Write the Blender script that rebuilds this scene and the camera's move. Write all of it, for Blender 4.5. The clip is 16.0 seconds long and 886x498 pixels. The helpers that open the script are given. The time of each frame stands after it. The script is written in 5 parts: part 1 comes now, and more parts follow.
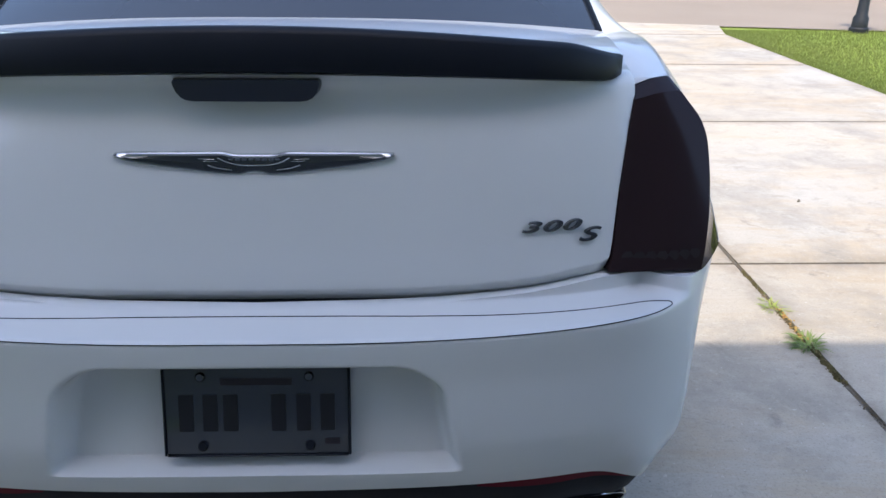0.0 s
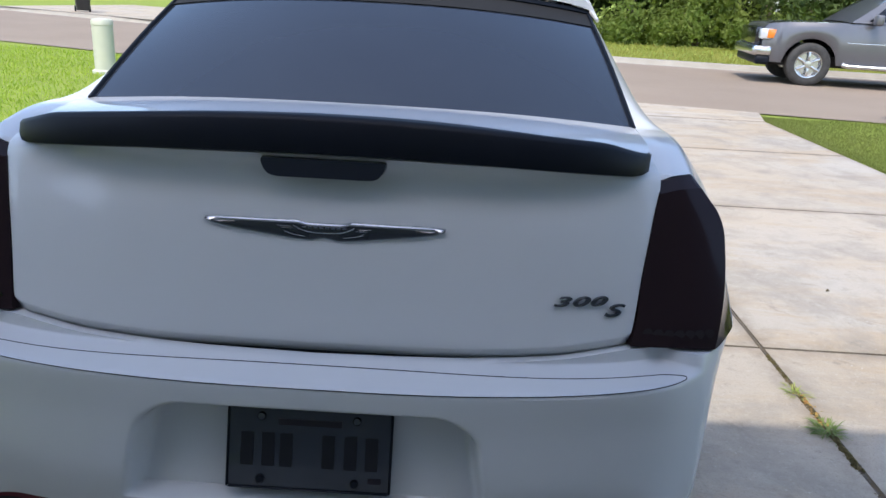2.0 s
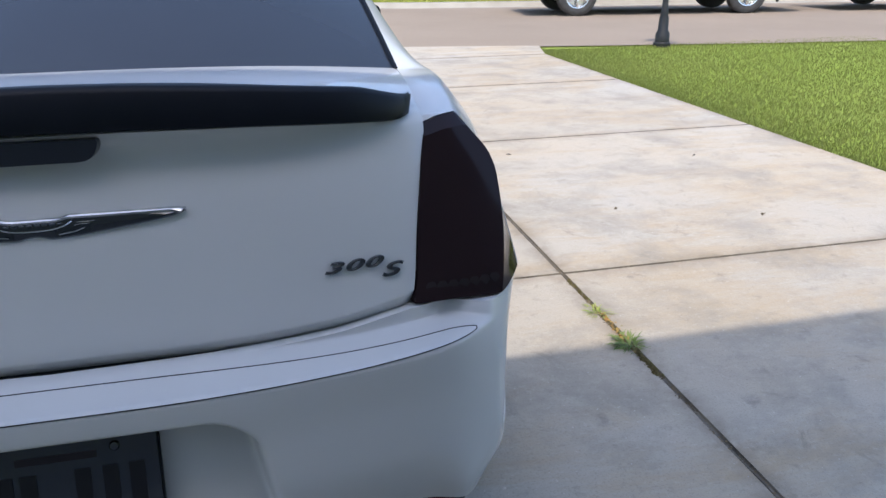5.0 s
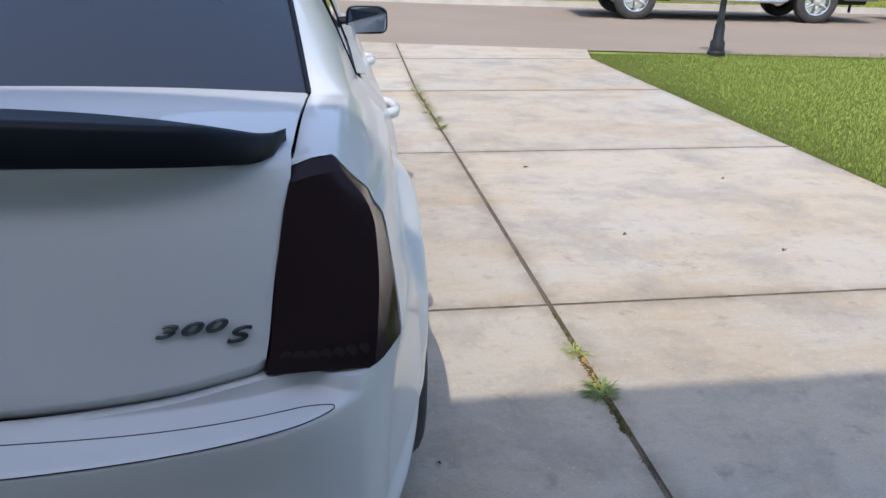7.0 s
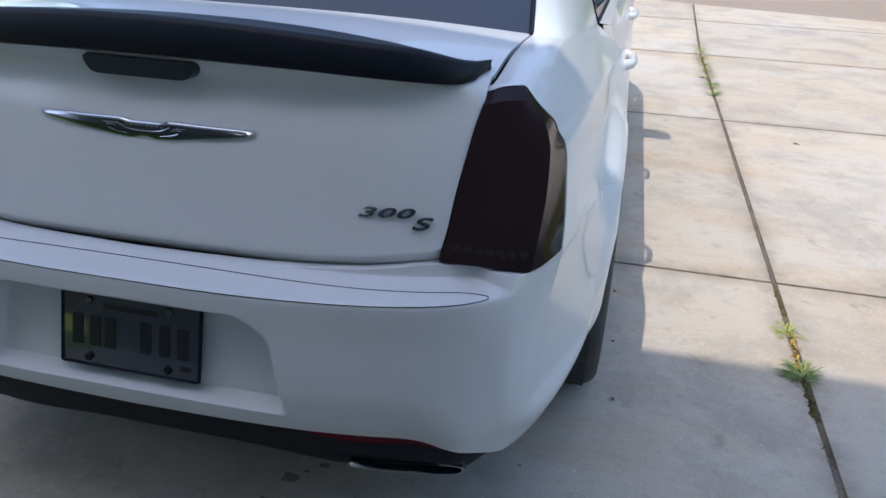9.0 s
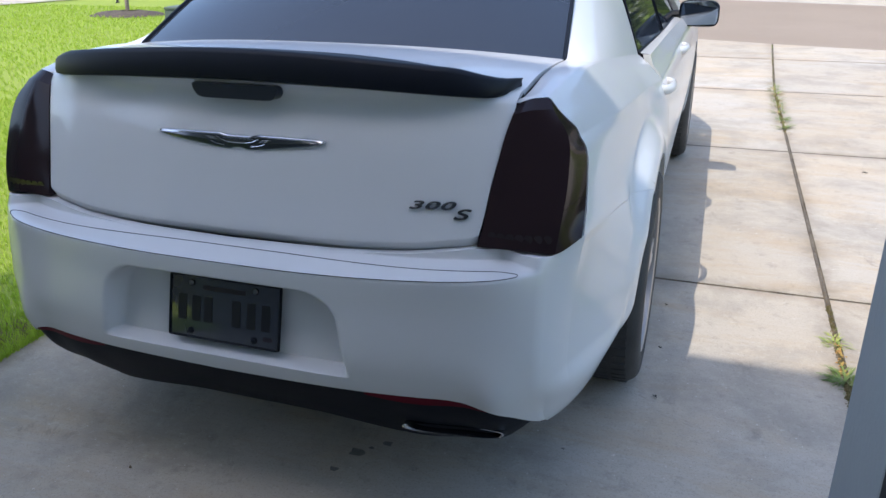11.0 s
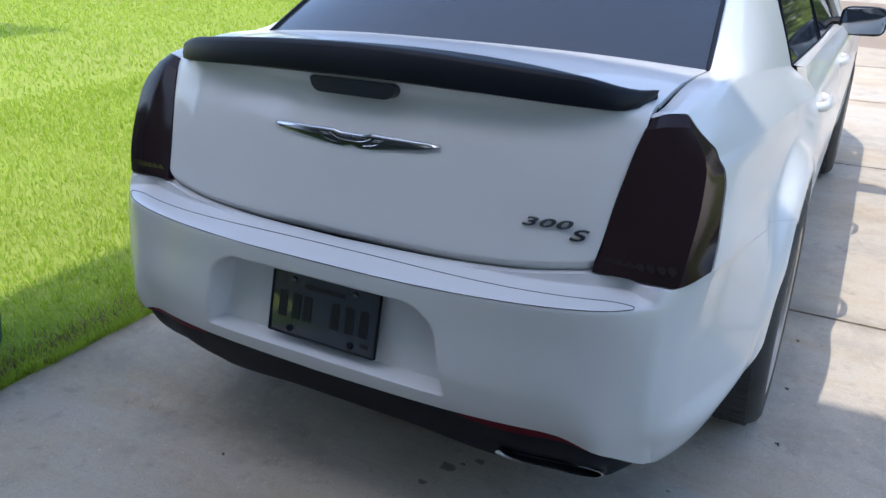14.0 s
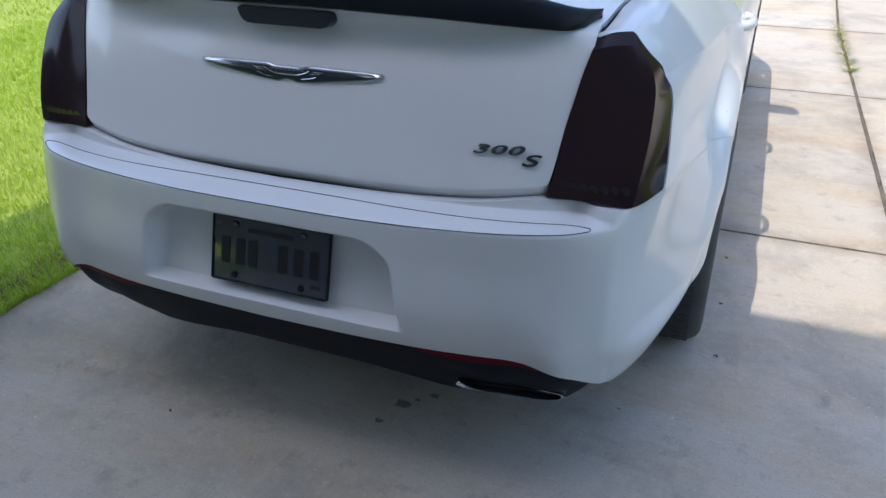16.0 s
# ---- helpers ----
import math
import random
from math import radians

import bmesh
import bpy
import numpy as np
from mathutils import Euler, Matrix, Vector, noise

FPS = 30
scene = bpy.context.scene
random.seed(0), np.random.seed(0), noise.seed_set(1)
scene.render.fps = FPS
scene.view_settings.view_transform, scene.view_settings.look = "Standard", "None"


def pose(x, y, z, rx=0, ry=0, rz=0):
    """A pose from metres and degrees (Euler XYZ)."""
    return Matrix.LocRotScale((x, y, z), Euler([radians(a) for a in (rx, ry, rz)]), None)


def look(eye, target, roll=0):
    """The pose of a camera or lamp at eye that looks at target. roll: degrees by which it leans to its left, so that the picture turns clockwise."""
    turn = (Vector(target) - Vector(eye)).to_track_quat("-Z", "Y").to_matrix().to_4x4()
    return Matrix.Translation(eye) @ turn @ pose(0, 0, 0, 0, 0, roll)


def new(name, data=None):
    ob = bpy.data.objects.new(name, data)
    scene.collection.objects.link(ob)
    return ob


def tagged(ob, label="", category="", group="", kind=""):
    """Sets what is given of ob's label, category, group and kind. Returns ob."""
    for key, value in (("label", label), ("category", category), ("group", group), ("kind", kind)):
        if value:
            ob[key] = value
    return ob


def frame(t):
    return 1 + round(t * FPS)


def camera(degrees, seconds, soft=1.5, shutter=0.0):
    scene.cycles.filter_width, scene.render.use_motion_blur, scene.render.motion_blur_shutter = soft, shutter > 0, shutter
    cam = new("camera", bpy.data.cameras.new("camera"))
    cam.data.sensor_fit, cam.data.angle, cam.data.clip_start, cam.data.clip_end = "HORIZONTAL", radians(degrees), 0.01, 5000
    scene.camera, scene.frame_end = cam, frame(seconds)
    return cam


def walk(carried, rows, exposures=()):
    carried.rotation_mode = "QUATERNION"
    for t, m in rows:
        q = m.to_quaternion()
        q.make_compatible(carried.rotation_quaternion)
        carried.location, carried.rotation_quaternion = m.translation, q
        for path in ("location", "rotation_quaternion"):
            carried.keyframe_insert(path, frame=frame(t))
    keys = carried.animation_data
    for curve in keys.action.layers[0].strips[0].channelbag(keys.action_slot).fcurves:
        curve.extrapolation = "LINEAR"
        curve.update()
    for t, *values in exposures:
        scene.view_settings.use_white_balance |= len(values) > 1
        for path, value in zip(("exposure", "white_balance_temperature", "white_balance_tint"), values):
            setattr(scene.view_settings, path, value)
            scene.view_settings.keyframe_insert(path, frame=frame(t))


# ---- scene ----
cam = camera(59.7, 16.0)
PATH = [
    (0, (0.272, -1.119, 1.332), (0.338, 0.719, 0.546), 0.6),
    (0.5, (0.254, -1.207, 1.367), (0.432, 0.663, 0.682), 3.6),
    (1, (0.236, -1.279, 1.403), (0.374, 0.615, 0.776), 5.3),
    (1.5, (0.242, -1.305, 1.412), (0.317, 0.587, 0.769), 4.7),
    (2, (0.25, -1.281, 1.402), (0.225, 0.616, 0.771), 3.1),
    (2.5, (0.226, -1.272, 1.39), (0.114, 0.616, 0.74), 2.4),
    (3, (0.217, -1.271, 1.389), (0.091, 0.609, 0.718), 2.7),
    (3.5, (0.213, -1.273, 1.394), (0.119, 0.597, 0.692), 2.8),
    (4, (0.241, -1.258, 1.371), (0.213, 0.598, 0.626), 1.6),
    (4.5, (0.259, -1.17, 1.325), (0.372, 0.675, 0.562), 0.0),
    (5, (0.362, -1.143, 1.366), (0.796, 0.668, 0.638), -0.5),
    (7.5, (0.757, -0.97, 1.409), (0.922, 0.874, 0.653), 3.1),
    (8, (0.805, -1.013, 1.389), (0.702, 0.817, 0.588), 2.5),
    (8.5, (0.876, -1.08, 1.4), (0.585, 0.703, 0.541), 1.7),
    (9, (0.889, -1.186, 1.42), (0.511, 0.579, 0.56), 2.4),
    (11.5, (1.083, -1.459, 1.409), (0.457, 0.299, 0.69), -0.7),
    (12, (1.058, -1.437, 1.427), (0.436, 0.329, 0.726), -0.1),
    (12.5, (0.969, -1.408, 1.412), (0.358, 0.367, 0.721), 1.1),
    (13, (0.976, -1.383, 1.399), (0.364, 0.378, 0.675), 2.1),
    (13.5, (1.012, -1.348, 1.411), (0.217, 0.323, 0.652), 2.5),
    (14, (1.028, -1.329, 1.418), (0.151, 0.296, 0.649), 0.9),
    (14.5, (1.036, -1.31, 1.419), (0.282, 0.372, 0.642), -0.2),
    (15, (1.036, -1.31, 1.419), (0.418, 0.42, 0.626), 0.3),
    (15.5, (1.004, -1.325, 1.415), (0.4, 0.393, 0.588), 0.6),
    (16, (0.951, -1.34, 1.381), (0.293, 0.321, 0.482), 0.3),
]
EXPOSURES = [(0.0, 1.69), (0.5, 1.47), (1.5, 1.32), (2.5, 1.37), (4.0, 1.52), (4.5, 1.60), (5.0, 1.38), (7.5, 1.18), (8.0, 1.23), (8.5, 1.36), (9.0, 1.38),
             (11.5, 1.53), (12.5, 1.39), (13.5, 1.50), (14.0, 1.63), (15.0, 1.44), (16.0, 1.60)]
walk(cam, [(t, look(eye, target, roll)) for t, eye, target, roll in PATH], EXPOSURES)

# ---- light ----
SUN_WAY = Vector((0.21, 0.566, -1.0))          # the way the sunlight travels
world = bpy.data.worlds.new("sky")
scene.world = world
world.use_nodes = True
wn = world.node_tree.nodes
sky = wn.new("ShaderNodeTexSky")
sky.sky_type, sky.sun_disc = "NISHITA", False
sky.sun_elevation = math.atan2(1.0, math.hypot(0.21, 0.566))
sky.sun_rotation = math.atan2(-0.21, -0.566)
sky.altitude, sky.air_density, sky.dust_density, sky.ozone_density = 20, 1.0, 1.7, 2.2
world.node_tree.links.new(sky.outputs[0], wn["Background"].inputs[0])
wn["Background"].inputs[1].default_value = 0.15
sun = new("sun", bpy.data.lights.new("sun", "SUN"))
sun.data.energy, sun.data.angle, sun.data.color = 1.40, radians(0.53), (1.0, 0.93, 0.84)
sun.matrix_world = look((0, 0, 30), Vector((0, 0, 30)) + SUN_WAY)


# ---- materials ----
def material(name, base, rough=0.6, metal=0.0, coat=0.0, second=None, scale=6.0, fine=60.0, bump=0.0, amount=0.5, spec=0.5,
             detail=6.0, third=None, stretch=(1, 1, 1)):
    """A surface with two scales of variation in colour and relief."""
    m = bpy.data.materials.new(name)
    m.use_nodes = True
    n, l = m.node_tree.nodes, m.node_tree.links
    b = n["Principled BSDF"]
    b.inputs["Roughness"].default_value, b.inputs["Metallic"].default_value = rough, metal
    b.inputs["Coat Weight"].default_value, b.inputs["Coat Roughness"].default_value = coat, 0.025
    b.inputs["Specular IOR Level"].default_value = spec
    b.inputs["Base Color"].default_value = (*base, 1)
    if second is None and bump == 0:
        return m
    co = n.new("ShaderNodeTexCoord")
    mp = n.new("ShaderNodeMapping")
    mp.inputs["Scale"].default_value = stretch
    l.new(co.outputs["Object"], mp.inputs[0])
    big, small = n.new("ShaderNodeTexNoise"), n.new("ShaderNodeTexNoise")
    for t, s in ((big, scale), (small, fine)):
        t.inputs["Scale"].default_value, t.inputs["Detail"].default_value = s, detail
        l.new(mp.outputs[0], t.inputs["Vector"])
    if second is not None:
        mix = n.new("ShaderNodeMix")
        mix.data_type = "RGBA"
        ramp = n.new("ShaderNodeMapRange")
        ramp.inputs[1].default_value, ramp.inputs[2].default_value = 0.35, 0.65
        l.new(big.outputs["Fac"], ramp.inputs[0])
        l.new(ramp.outputs[0], mix.inputs[0])
        mix.inputs[6].default_value, mix.inputs[7].default_value = (*base, 1), (*second, 1)
        out = mix.outputs[2]
        if third is not None:
            mix2 = n.new("ShaderNodeMix")
            mix2.data_type = "RGBA"
            r2 = n.new("ShaderNodeMapRange")
            r2.inputs[1].default_value, r2.inputs[2].default_value, r2.inputs[4].default_value = 0.42, 0.72, amount
            l.new(small.outputs["Fac"], r2.inputs[0])
            l.new(r2.outputs[0], mix2.inputs[0])
            l.new(out, mix2.inputs[6])
            mix2.inputs[7].default_value = (*third, 1)
            out = mix2.outputs[2]
        l.new(out, b.inputs["Base Color"])
    if bump:
        bp = n.new("ShaderNodeBump")
        bp.inputs["Strength"].default_value, bp.inputs["Distance"].default_value = bump, 0.01
        l.new(small.outputs["Fac"], bp.inputs["Height"])
        l.new(bp.outputs[0], b.inputs["Normal"])
    return m


PAINT = material("pearl_white_paint", (0.600, 0.605, 0.612), 0.45, 0.0, 0.75, (0.625, 0.630, 0.636), 1.2, 900, 0.012, 0.5, 0.2)
PAINT.node_tree.nodes["Principled BSDF"].inputs["Coat IOR"].default_value = 1.52
PAINT.node_tree.nodes["Principled BSDF"].inputs["Coat Roughness"].default_value = 0.012
BLACK_GLOSS = material("gloss_black", (0.012, 0.012, 0.014), 0.12, 0.0, 0.6)
SATIN_BLACK = material("satin_black_plastic", (0.004, 0.006, 0.011), 0.48, 0.0, 0.0, (0.006, 0.008, 0.014), 8, 700, 0.04, 0.5, 0.20)
DARK = material("dark_cavity", (0.006, 0.006, 0.007), 0.8)
CHROME = material("chrome", (0.48, 0.49, 0.51), 0.15, 1.0)
# two chromes with the reflection of dark surroundings put into their colour
DIMMED_CHROME = material("dimmed_chrome", (0.17, 0.175, 0.185), 0.13, 1.0)
DARKENED_CHROME = material("darkened_chrome", (0.11, 0.115, 0.125), 0.18, 1.0)
SMOKED = material("smoked_red_lens", (0.019, 0.011, 0.013), 0.13, 0.0, 0.0, (0.023, 0.013, 0.015), 3, 200, 0.0, 0.5, 0.17)
RED_LENS = material("red_reflector", (0.10, 0.002, 0.012), 0.5, 0.0, 0.0, None, 6, 60, 0, 0.5, 0.1)
GLASS = material("tinted_glass", (0.022, 0.028, 0.042), 0.04, 0.0, 0.15, (0.026, 0.033, 0.048), 1.5, 60, 0.0, 0.5, 0.45)
TYRE = material("tyre_rubber", (0.028, 0.027, 0.027), 0.7, 0, 0, (0.045, 0.043, 0.041), 9, 300, 0.2)
RIM = material("dark_rim_metal", (0.40, 0.37, 0.345), 0.35, 0.6)
VALANCE = material("dull_black_plastic", (0.0045, 0.0065, 0.012), 0.55, 0.0, 0.0, (0.007, 0.009, 0.015), 8, 700, 0.05, 0.5, 0.13)
EXHAUST = material("dull_exhaust_chrome", (0.62, 0.62, 0.63), 0.20, 1.0)
PLATE_M = material("smoked_plate_cover", (0.025, 0.030, 0.040), 0.14, 0.0, 0.8, (0.031, 0.036, 0.047), 9, 60, 0)
PLATE_INK = material("plate_ink", (0.006, 0.006, 0.010), 0.4)


# ---- mesh helpers ----
def mesh_of(name, bm, mat, smooth=True, angle=40):
    bmesh.ops.recalc_face_normals(bm, faces=bm.faces)
    me = bpy.data.meshes.new(name)
    bm.to_mesh(me)
    bm.free()
    me.materials.append(mat)
    if smooth:
        me.polygons.foreach_set("use_smooth", [True] * len(me.polygons))
        me.set_sharp_from_angle(angle=radians(angle))
    return me


def part(name, bm, mat, parent, label="", smooth=True, angle=40):
    ob = new(name, mesh_of(name, bm, mat, smooth, angle))
    ob.parent = parent
    if label:
        ob["label"] = label
    return ob


def thing(name, label, category, at=(0, 0, 0), rz=0, group="", kind=""):
    ob = new(name)
    ob.empty_display_size = 0.2
    ob.matrix_basis = pose(*at, 0, 0, rz)
    return tagged(ob, label, category, group, kind)


def box(bm, x0, x1, y0, y1, z0, z1, bevel=0.0, seg=2, m=None):
    vs = [bm.verts.new((x, y, z)) for x in (x0, x1) for y in (y0, y1) for z in (z0, z1)]
    fs = [bm.faces.new([vs[i] for i in f]) for f in
          ((0, 1, 3, 2), (4, 6, 7, 5), (0, 4, 5, 1), (2, 3, 7, 6), (0, 2, 6, 4), (1, 5, 7, 3))]
    if bevel:
        es = list({e for f in fs for e in f.edges})
        r = bmesh.ops.bevel(bm, geom=es, offset=bevel, segments=seg, affect="EDGES", profile=0.5)
        vs = list({v for f in r["faces"] for v in f.verts})
    if m is not None:
        bmesh.ops.transform(bm, matrix=m, verts=vs)
    return vs


def grid(bm, pts, flip=False, close=False):
    """Faces over rows of points."""
    vs = [[bm.verts.new(p) for p in row] for row in pts]
    for i in range(len(vs) - 1):
        n = len(vs[i])
        for j in range(n if close else n - 1):
            a, b, c, d = vs[i][j], vs[i][(j + 1) % n], vs[i + 1][(j + 1) % n], vs[i + 1][j]
            bm.faces.new((a, d, c, b) if flip else (a, b, c, d))
    return vs


def lathe(bm, prof, n=24, m=None, cap=True):
    """A body of revolution about z from (radius, height) pairs."""
    rows = [[Vector((r * math.cos(2 * math.pi * k / n), r * math.sin(2 * math.pi * k / n), h)) for k in range(n)] for r, h in prof]
    if m is not None:
        rows = [[m @ p for p in row] for row in rows]
    vs = grid(bm, rows, close=True)
    if cap:
        bm.faces.new(vs[0][::-1])
        bm.faces.new(vs[-1])
    return vs


def tube(bm, pts, r, n=8, closed=False):
    """A round bar along a line of points."""
    pts = [Vector(p) for p in pts]
    rows = []
    for i, p in enumerate(pts):
        a = pts[i - 1] if (i or closed) else p
        b = pts[(i + 1) % len(pts)] if (i < len(pts) - 1 or closed) else p
        d = (b - a).normalized()
        s = d.cross(Vector((0, 0, 1)) if abs(d.z) < 0.9 else Vector((1, 0, 0))).normalized()
        u = s.cross(d)
        rr = r[i] if isinstance(r, (list, tuple)) else r
        rows.append([p + rr * (math.cos(2 * math.pi * k / n) * s + math.sin(2 * math.pi * k / n) * u) for k in range(n)])
    vs = grid(bm, rows + ([rows[0]] if closed else []), close=True)
    if not closed:
        bm.faces.new(vs[0][::-1])
        bm.faces.new(vs[-1])


def solid(bm, poly, depth, m=None, bevel=0.0):
    """A flat outline (x, z) pushed out along y by depth."""
    a = [bm.verts.new((x, 0, z)) for x, z in poly]
    b = [bm.verts.new((x, depth, z)) for x, z in poly]
    fs = [bm.faces.new(a), bm.faces.new(b[::-1])]
    n = len(poly)
    fs += [bm.faces.new((a[i], b[i], b[(i + 1) % n], a[(i + 1) % n])) for i in range(n)]
    vs = a + b
    if bevel:
        r = bmesh.ops.bevel(bm, geom=[e for e in fs[0].edges] + [e for e in fs[1].edges], offset=bevel, segments=2, affect="EDGES", profile=0.5)
        vs = list({v for f in fs if f.is_valid for v in f.verts} | {v for f in r["faces"] for v in f.verts})
    if m is not None:
        bmesh.ops.transform(bm, matrix=m, verts=vs)
    return vs


def smooth_curve(pairs):
    """A smooth monotone curve through (x, y) pairs."""
    xs, ys = [p[0] for p in pairs], [p[1] for p in pairs]
    n = len(xs)
    d = [(ys[i + 1] - ys[i]) / (xs[i + 1] - xs[i]) for i in range(n - 1)]
    t = [d[0]] + [0 if d[i - 1] * d[i] <= 0 else 2 * d[i - 1] * d[i] / (d[i - 1] + d[i]) for i in range(1, n - 1)] + [d[-1]]

    def f(x):
        if x <= xs[0]:
            return ys[0]
        if x >= xs[-1]:
            return ys[-1]
        i = max(k for k in range(n - 1) if xs[k] <= x)
        h = xs[i + 1] - xs[i]
        u = (x - xs[i]) / h
        return ((2 * u ** 3 - 3 * u * u + 1) * ys[i] + (u ** 3 - 2 * u * u + u) * h * t[i]
                + (3 * u * u - 2 * u ** 3) * ys[i + 1] + (u ** 3 - u * u) * h * t[i + 1])
    return f


def step(a, b, x):
    u = min(1, max(0, (x - a) / (b - a)))
    return u * u * (3 - 2 * u)


def lerp(a, b, u):
    return a + (b - a) * u


def spaced(a, b, n):
    return [a + (b - a) * i / n for i in range(n + 1)]


def translucent(m, colour, share):
    """Leaves let some of the light through."""
    n, l = m.node_tree.nodes, m.node_tree.links
    t, mix = n.new("ShaderNodeBsdfTranslucent"), n.new("ShaderNodeMixShader")
    t.inputs[0].default_value = (*colour, 1)
    mix.inputs[0].default_value = share
    l.new(n["Principled BSDF"].outputs[0], mix.inputs[1])
    l.new(t.outputs[0], mix.inputs[2])
    l.new(mix.outputs[0], n["Material Output"].inputs[0])
    return m


def concrete(name, light, dark, warm):
    """Weathered slab: broad mottling, stains, pits and fine grit; each slab a little different."""
    m = bpy.data.materials.new(name)
    m.use_nodes = True
    n, l = m.node_tree.nodes, m.node_tree.links
    b = n["Principled BSDF"]
    b.inputs["Roughness"].default_value, b.inputs["Specular IOR Level"].default_value = 0.85, 0.25
    co, info = n.new("ShaderNodeTexCoord"), n.new("ShaderNodeObjectInfo")

    def tex(scale, detail, rough, lo, hi, stretch=(1, 1, 1), distort=0.0):
        mp, t, r = n.new("ShaderNodeMapping"), n.new("ShaderNodeTexNoise"), n.new("ShaderNodeMapRange")
        mp.inputs["Scale"].default_value = stretch
        l.new(co.outputs["Object"], mp.inputs[0])
        l.new(mp.outputs[0], t.inputs["Vector"])
        t.inputs["Scale"].default_value, t.inputs["Detail"].default_value, t.inputs["Roughness"].default_value = scale, detail, rough
        t.inputs["Distortion"].default_value = distort
        r.inputs[1].default_value, r.inputs[2].default_value = lo, hi
        l.new(t.outputs["Fac"], r.inputs[0])
        return r.outputs[0], t.outputs["Fac"]

    def mixed(fac, a, colour, kind="MIX", amount=1.0):
        mx = n.new("ShaderNodeMix")
        mx.data_type, mx.blend_type = "RGBA", kind
        if amount != 1.0:
            k = n.new("ShaderNodeMath")
            k.operation = "MULTIPLY"
            k.inputs[1].default_value = amount
            l.new(fac, k.inputs[0])
            fac = k.outputs[0]
        l.new(fac, mx.inputs[0])
        if isinstance(a, tuple):
            mx.inputs[6].default_value = (*a, 1)
        else:
            l.new(a, mx.inputs[6])
        mx.inputs[7].default_value = (*colour, 1)
        return mx.outputs[2]

    c = mixed(tex(0.55, 5, 0.6, 0.35, 0.65)[0], light, warm)
    c = mixed(tex(1.1, 9, 0.72, 0.46, 0.60, (0.55, 1.6, 1), 0.4)[0], c, (warm[0] * 0.92, warm[1] * 0.84, warm[2] * 0.72), amount=0.7)
    c = mixed(tex(1.7, 9, 0.70, 0.48, 0.66, distort=0.25)[0], c, dark, amount=0.8)
    c = mixed(tex(4.5, 8, 0.7, 0.55, 0.75, (1.3, 0.8, 1), 0.1)[0], c, dark, amount=0.45)
    c = mixed(tex(9, 8, 0.75, 0.56, 0.70, distort=0.3)[0], c, tuple(v * 0.72 for v in dark), amount=0.55)
    c = mixed(tex(26, 5, 0.7, 0.50, 0.66, (0.25, 2.2, 1))[0], c, tuple(v * 0.80 for v in dark), amount=0.10)
    c = mixed(tex(3.0, 10, 0.8, 0.60, 0.64, distort=0.6)[0], c, tuple(v * 0.60 for v in dark), amount=0.35)
    c = mixed(tex(55, 3, 0.5, 0.70, 0.74)[0], c, tuple(v * 1.45 for v in light), amount=0.7)
    c = mixed(tex(38, 6, 0.7, 0.54, 0.70)[0], c, tuple(v * 1.22 for v in light), amount=0.35)
    c = mixed(tex(140, 4, 0.7, 0.53, 0.72)[0], c, tuple(v * 0.65 for v in dark), amount=0.55)
    # dirt gathers along the slab's edges
    sep = n.new("ShaderNodeSeparateXYZ")
    l.new(co.outputs["Generated"], sep.inputs[0])

    def maths(op, a, b=None):
        k = n.new("ShaderNodeMath")
        k.operation = op
        for i, v in enumerate((a, b)):
            if isinstance(v, (int, float)):
                k.inputs[i].default_value = v
            elif v is not None:
                l.new(v, k.inputs[i])
        return k.outputs[0]

    edge = maths("MINIMUM", *(maths("MINIMUM", o, maths("SUBTRACT", 1.0, o)) for o in (sep.outputs[0], sep.outputs[1])))
    near = n.new("ShaderNodeMapRange")
    near.inputs[1].default_value, near.inputs[2].default_value = 0.045, 0.0
    l.new(edge, near.inputs[0])
    grime = maths("MULTIPLY", maths("POWER", near.outputs[0], 1.6), tex(4.0, 9, 0.75, 0.36, 0.62, distort=0.3)[0])
    c = mixed(grime, c, (0.17, 0.135, 0.095), amount=0.75)
    hue = n.new("ShaderNodeHueSaturation")
    r = n.new("ShaderNodeMapRange")
    r.inputs[3].default_value, r.inputs[4].default_value = 0.93, 1.06
    l.new(info.outputs["Random"], r.inputs[0])
    l.new(r.outputs[0], hue.inputs["Value"])
    l.new(c, hue.inputs["Color"])
    l.new(hue.outputs[0], b.inputs["Base Color"])
    bp = n.new("ShaderNodeBump")
    bp.inputs["Strength"].default_value, bp.inputs["Distance"].default_value = 0.35, 0.004
    l.new(tex(120, 8, 0.75, 0, 1)[1], bp.inputs["Height"])
    l.new(bp.outputs[0], b.inputs["Normal"])
    return m


# ---- the sedan: its tail stands at y = 0, its nose points to +y ----
POWER, DEEP = 3.8, 0.90
half_width = smooth_curve([(0.22, 0.83), (0.25, 0.85), (0.35, 0.888), (0.46, 0.930), (0.58, 0.940), (0.7, 0.942), (0.85, 0.930), (0.95, 0.902), (1.0, 0.882), (1.05, 0.85), (1.11, 0.78)])
tail_line = smooth_curve([(0.22, 0.03), (0.30, -0.010), (0.40, -0.045), (0.46, -0.062), (0.52, -0.068), (0.58, -0.063), (0.64, -0.056), (0.690, -0.0535),
                          (0.706, -0.052), (0.712, -0.049), (0.7155, -0.043), (0.7185, -0.032), (0.722, -0.018), (0.729, 0.008), (0.738, 0.042), (0.78, 0.050), (0.88, 0.076), (1.0, 0.090)])
side_line = smooth_curve([(0.22, 0.03), (0.30, -0.010), (0.40, -0.045), (0.46, -0.062), (0.52, -0.068), (0.58, -0.061), (0.66, -0.050), (0.72, -0.037), (0.757, -0.022), (0.80, 0.010), (0.88, 0.060), (1.0, 0.088)])
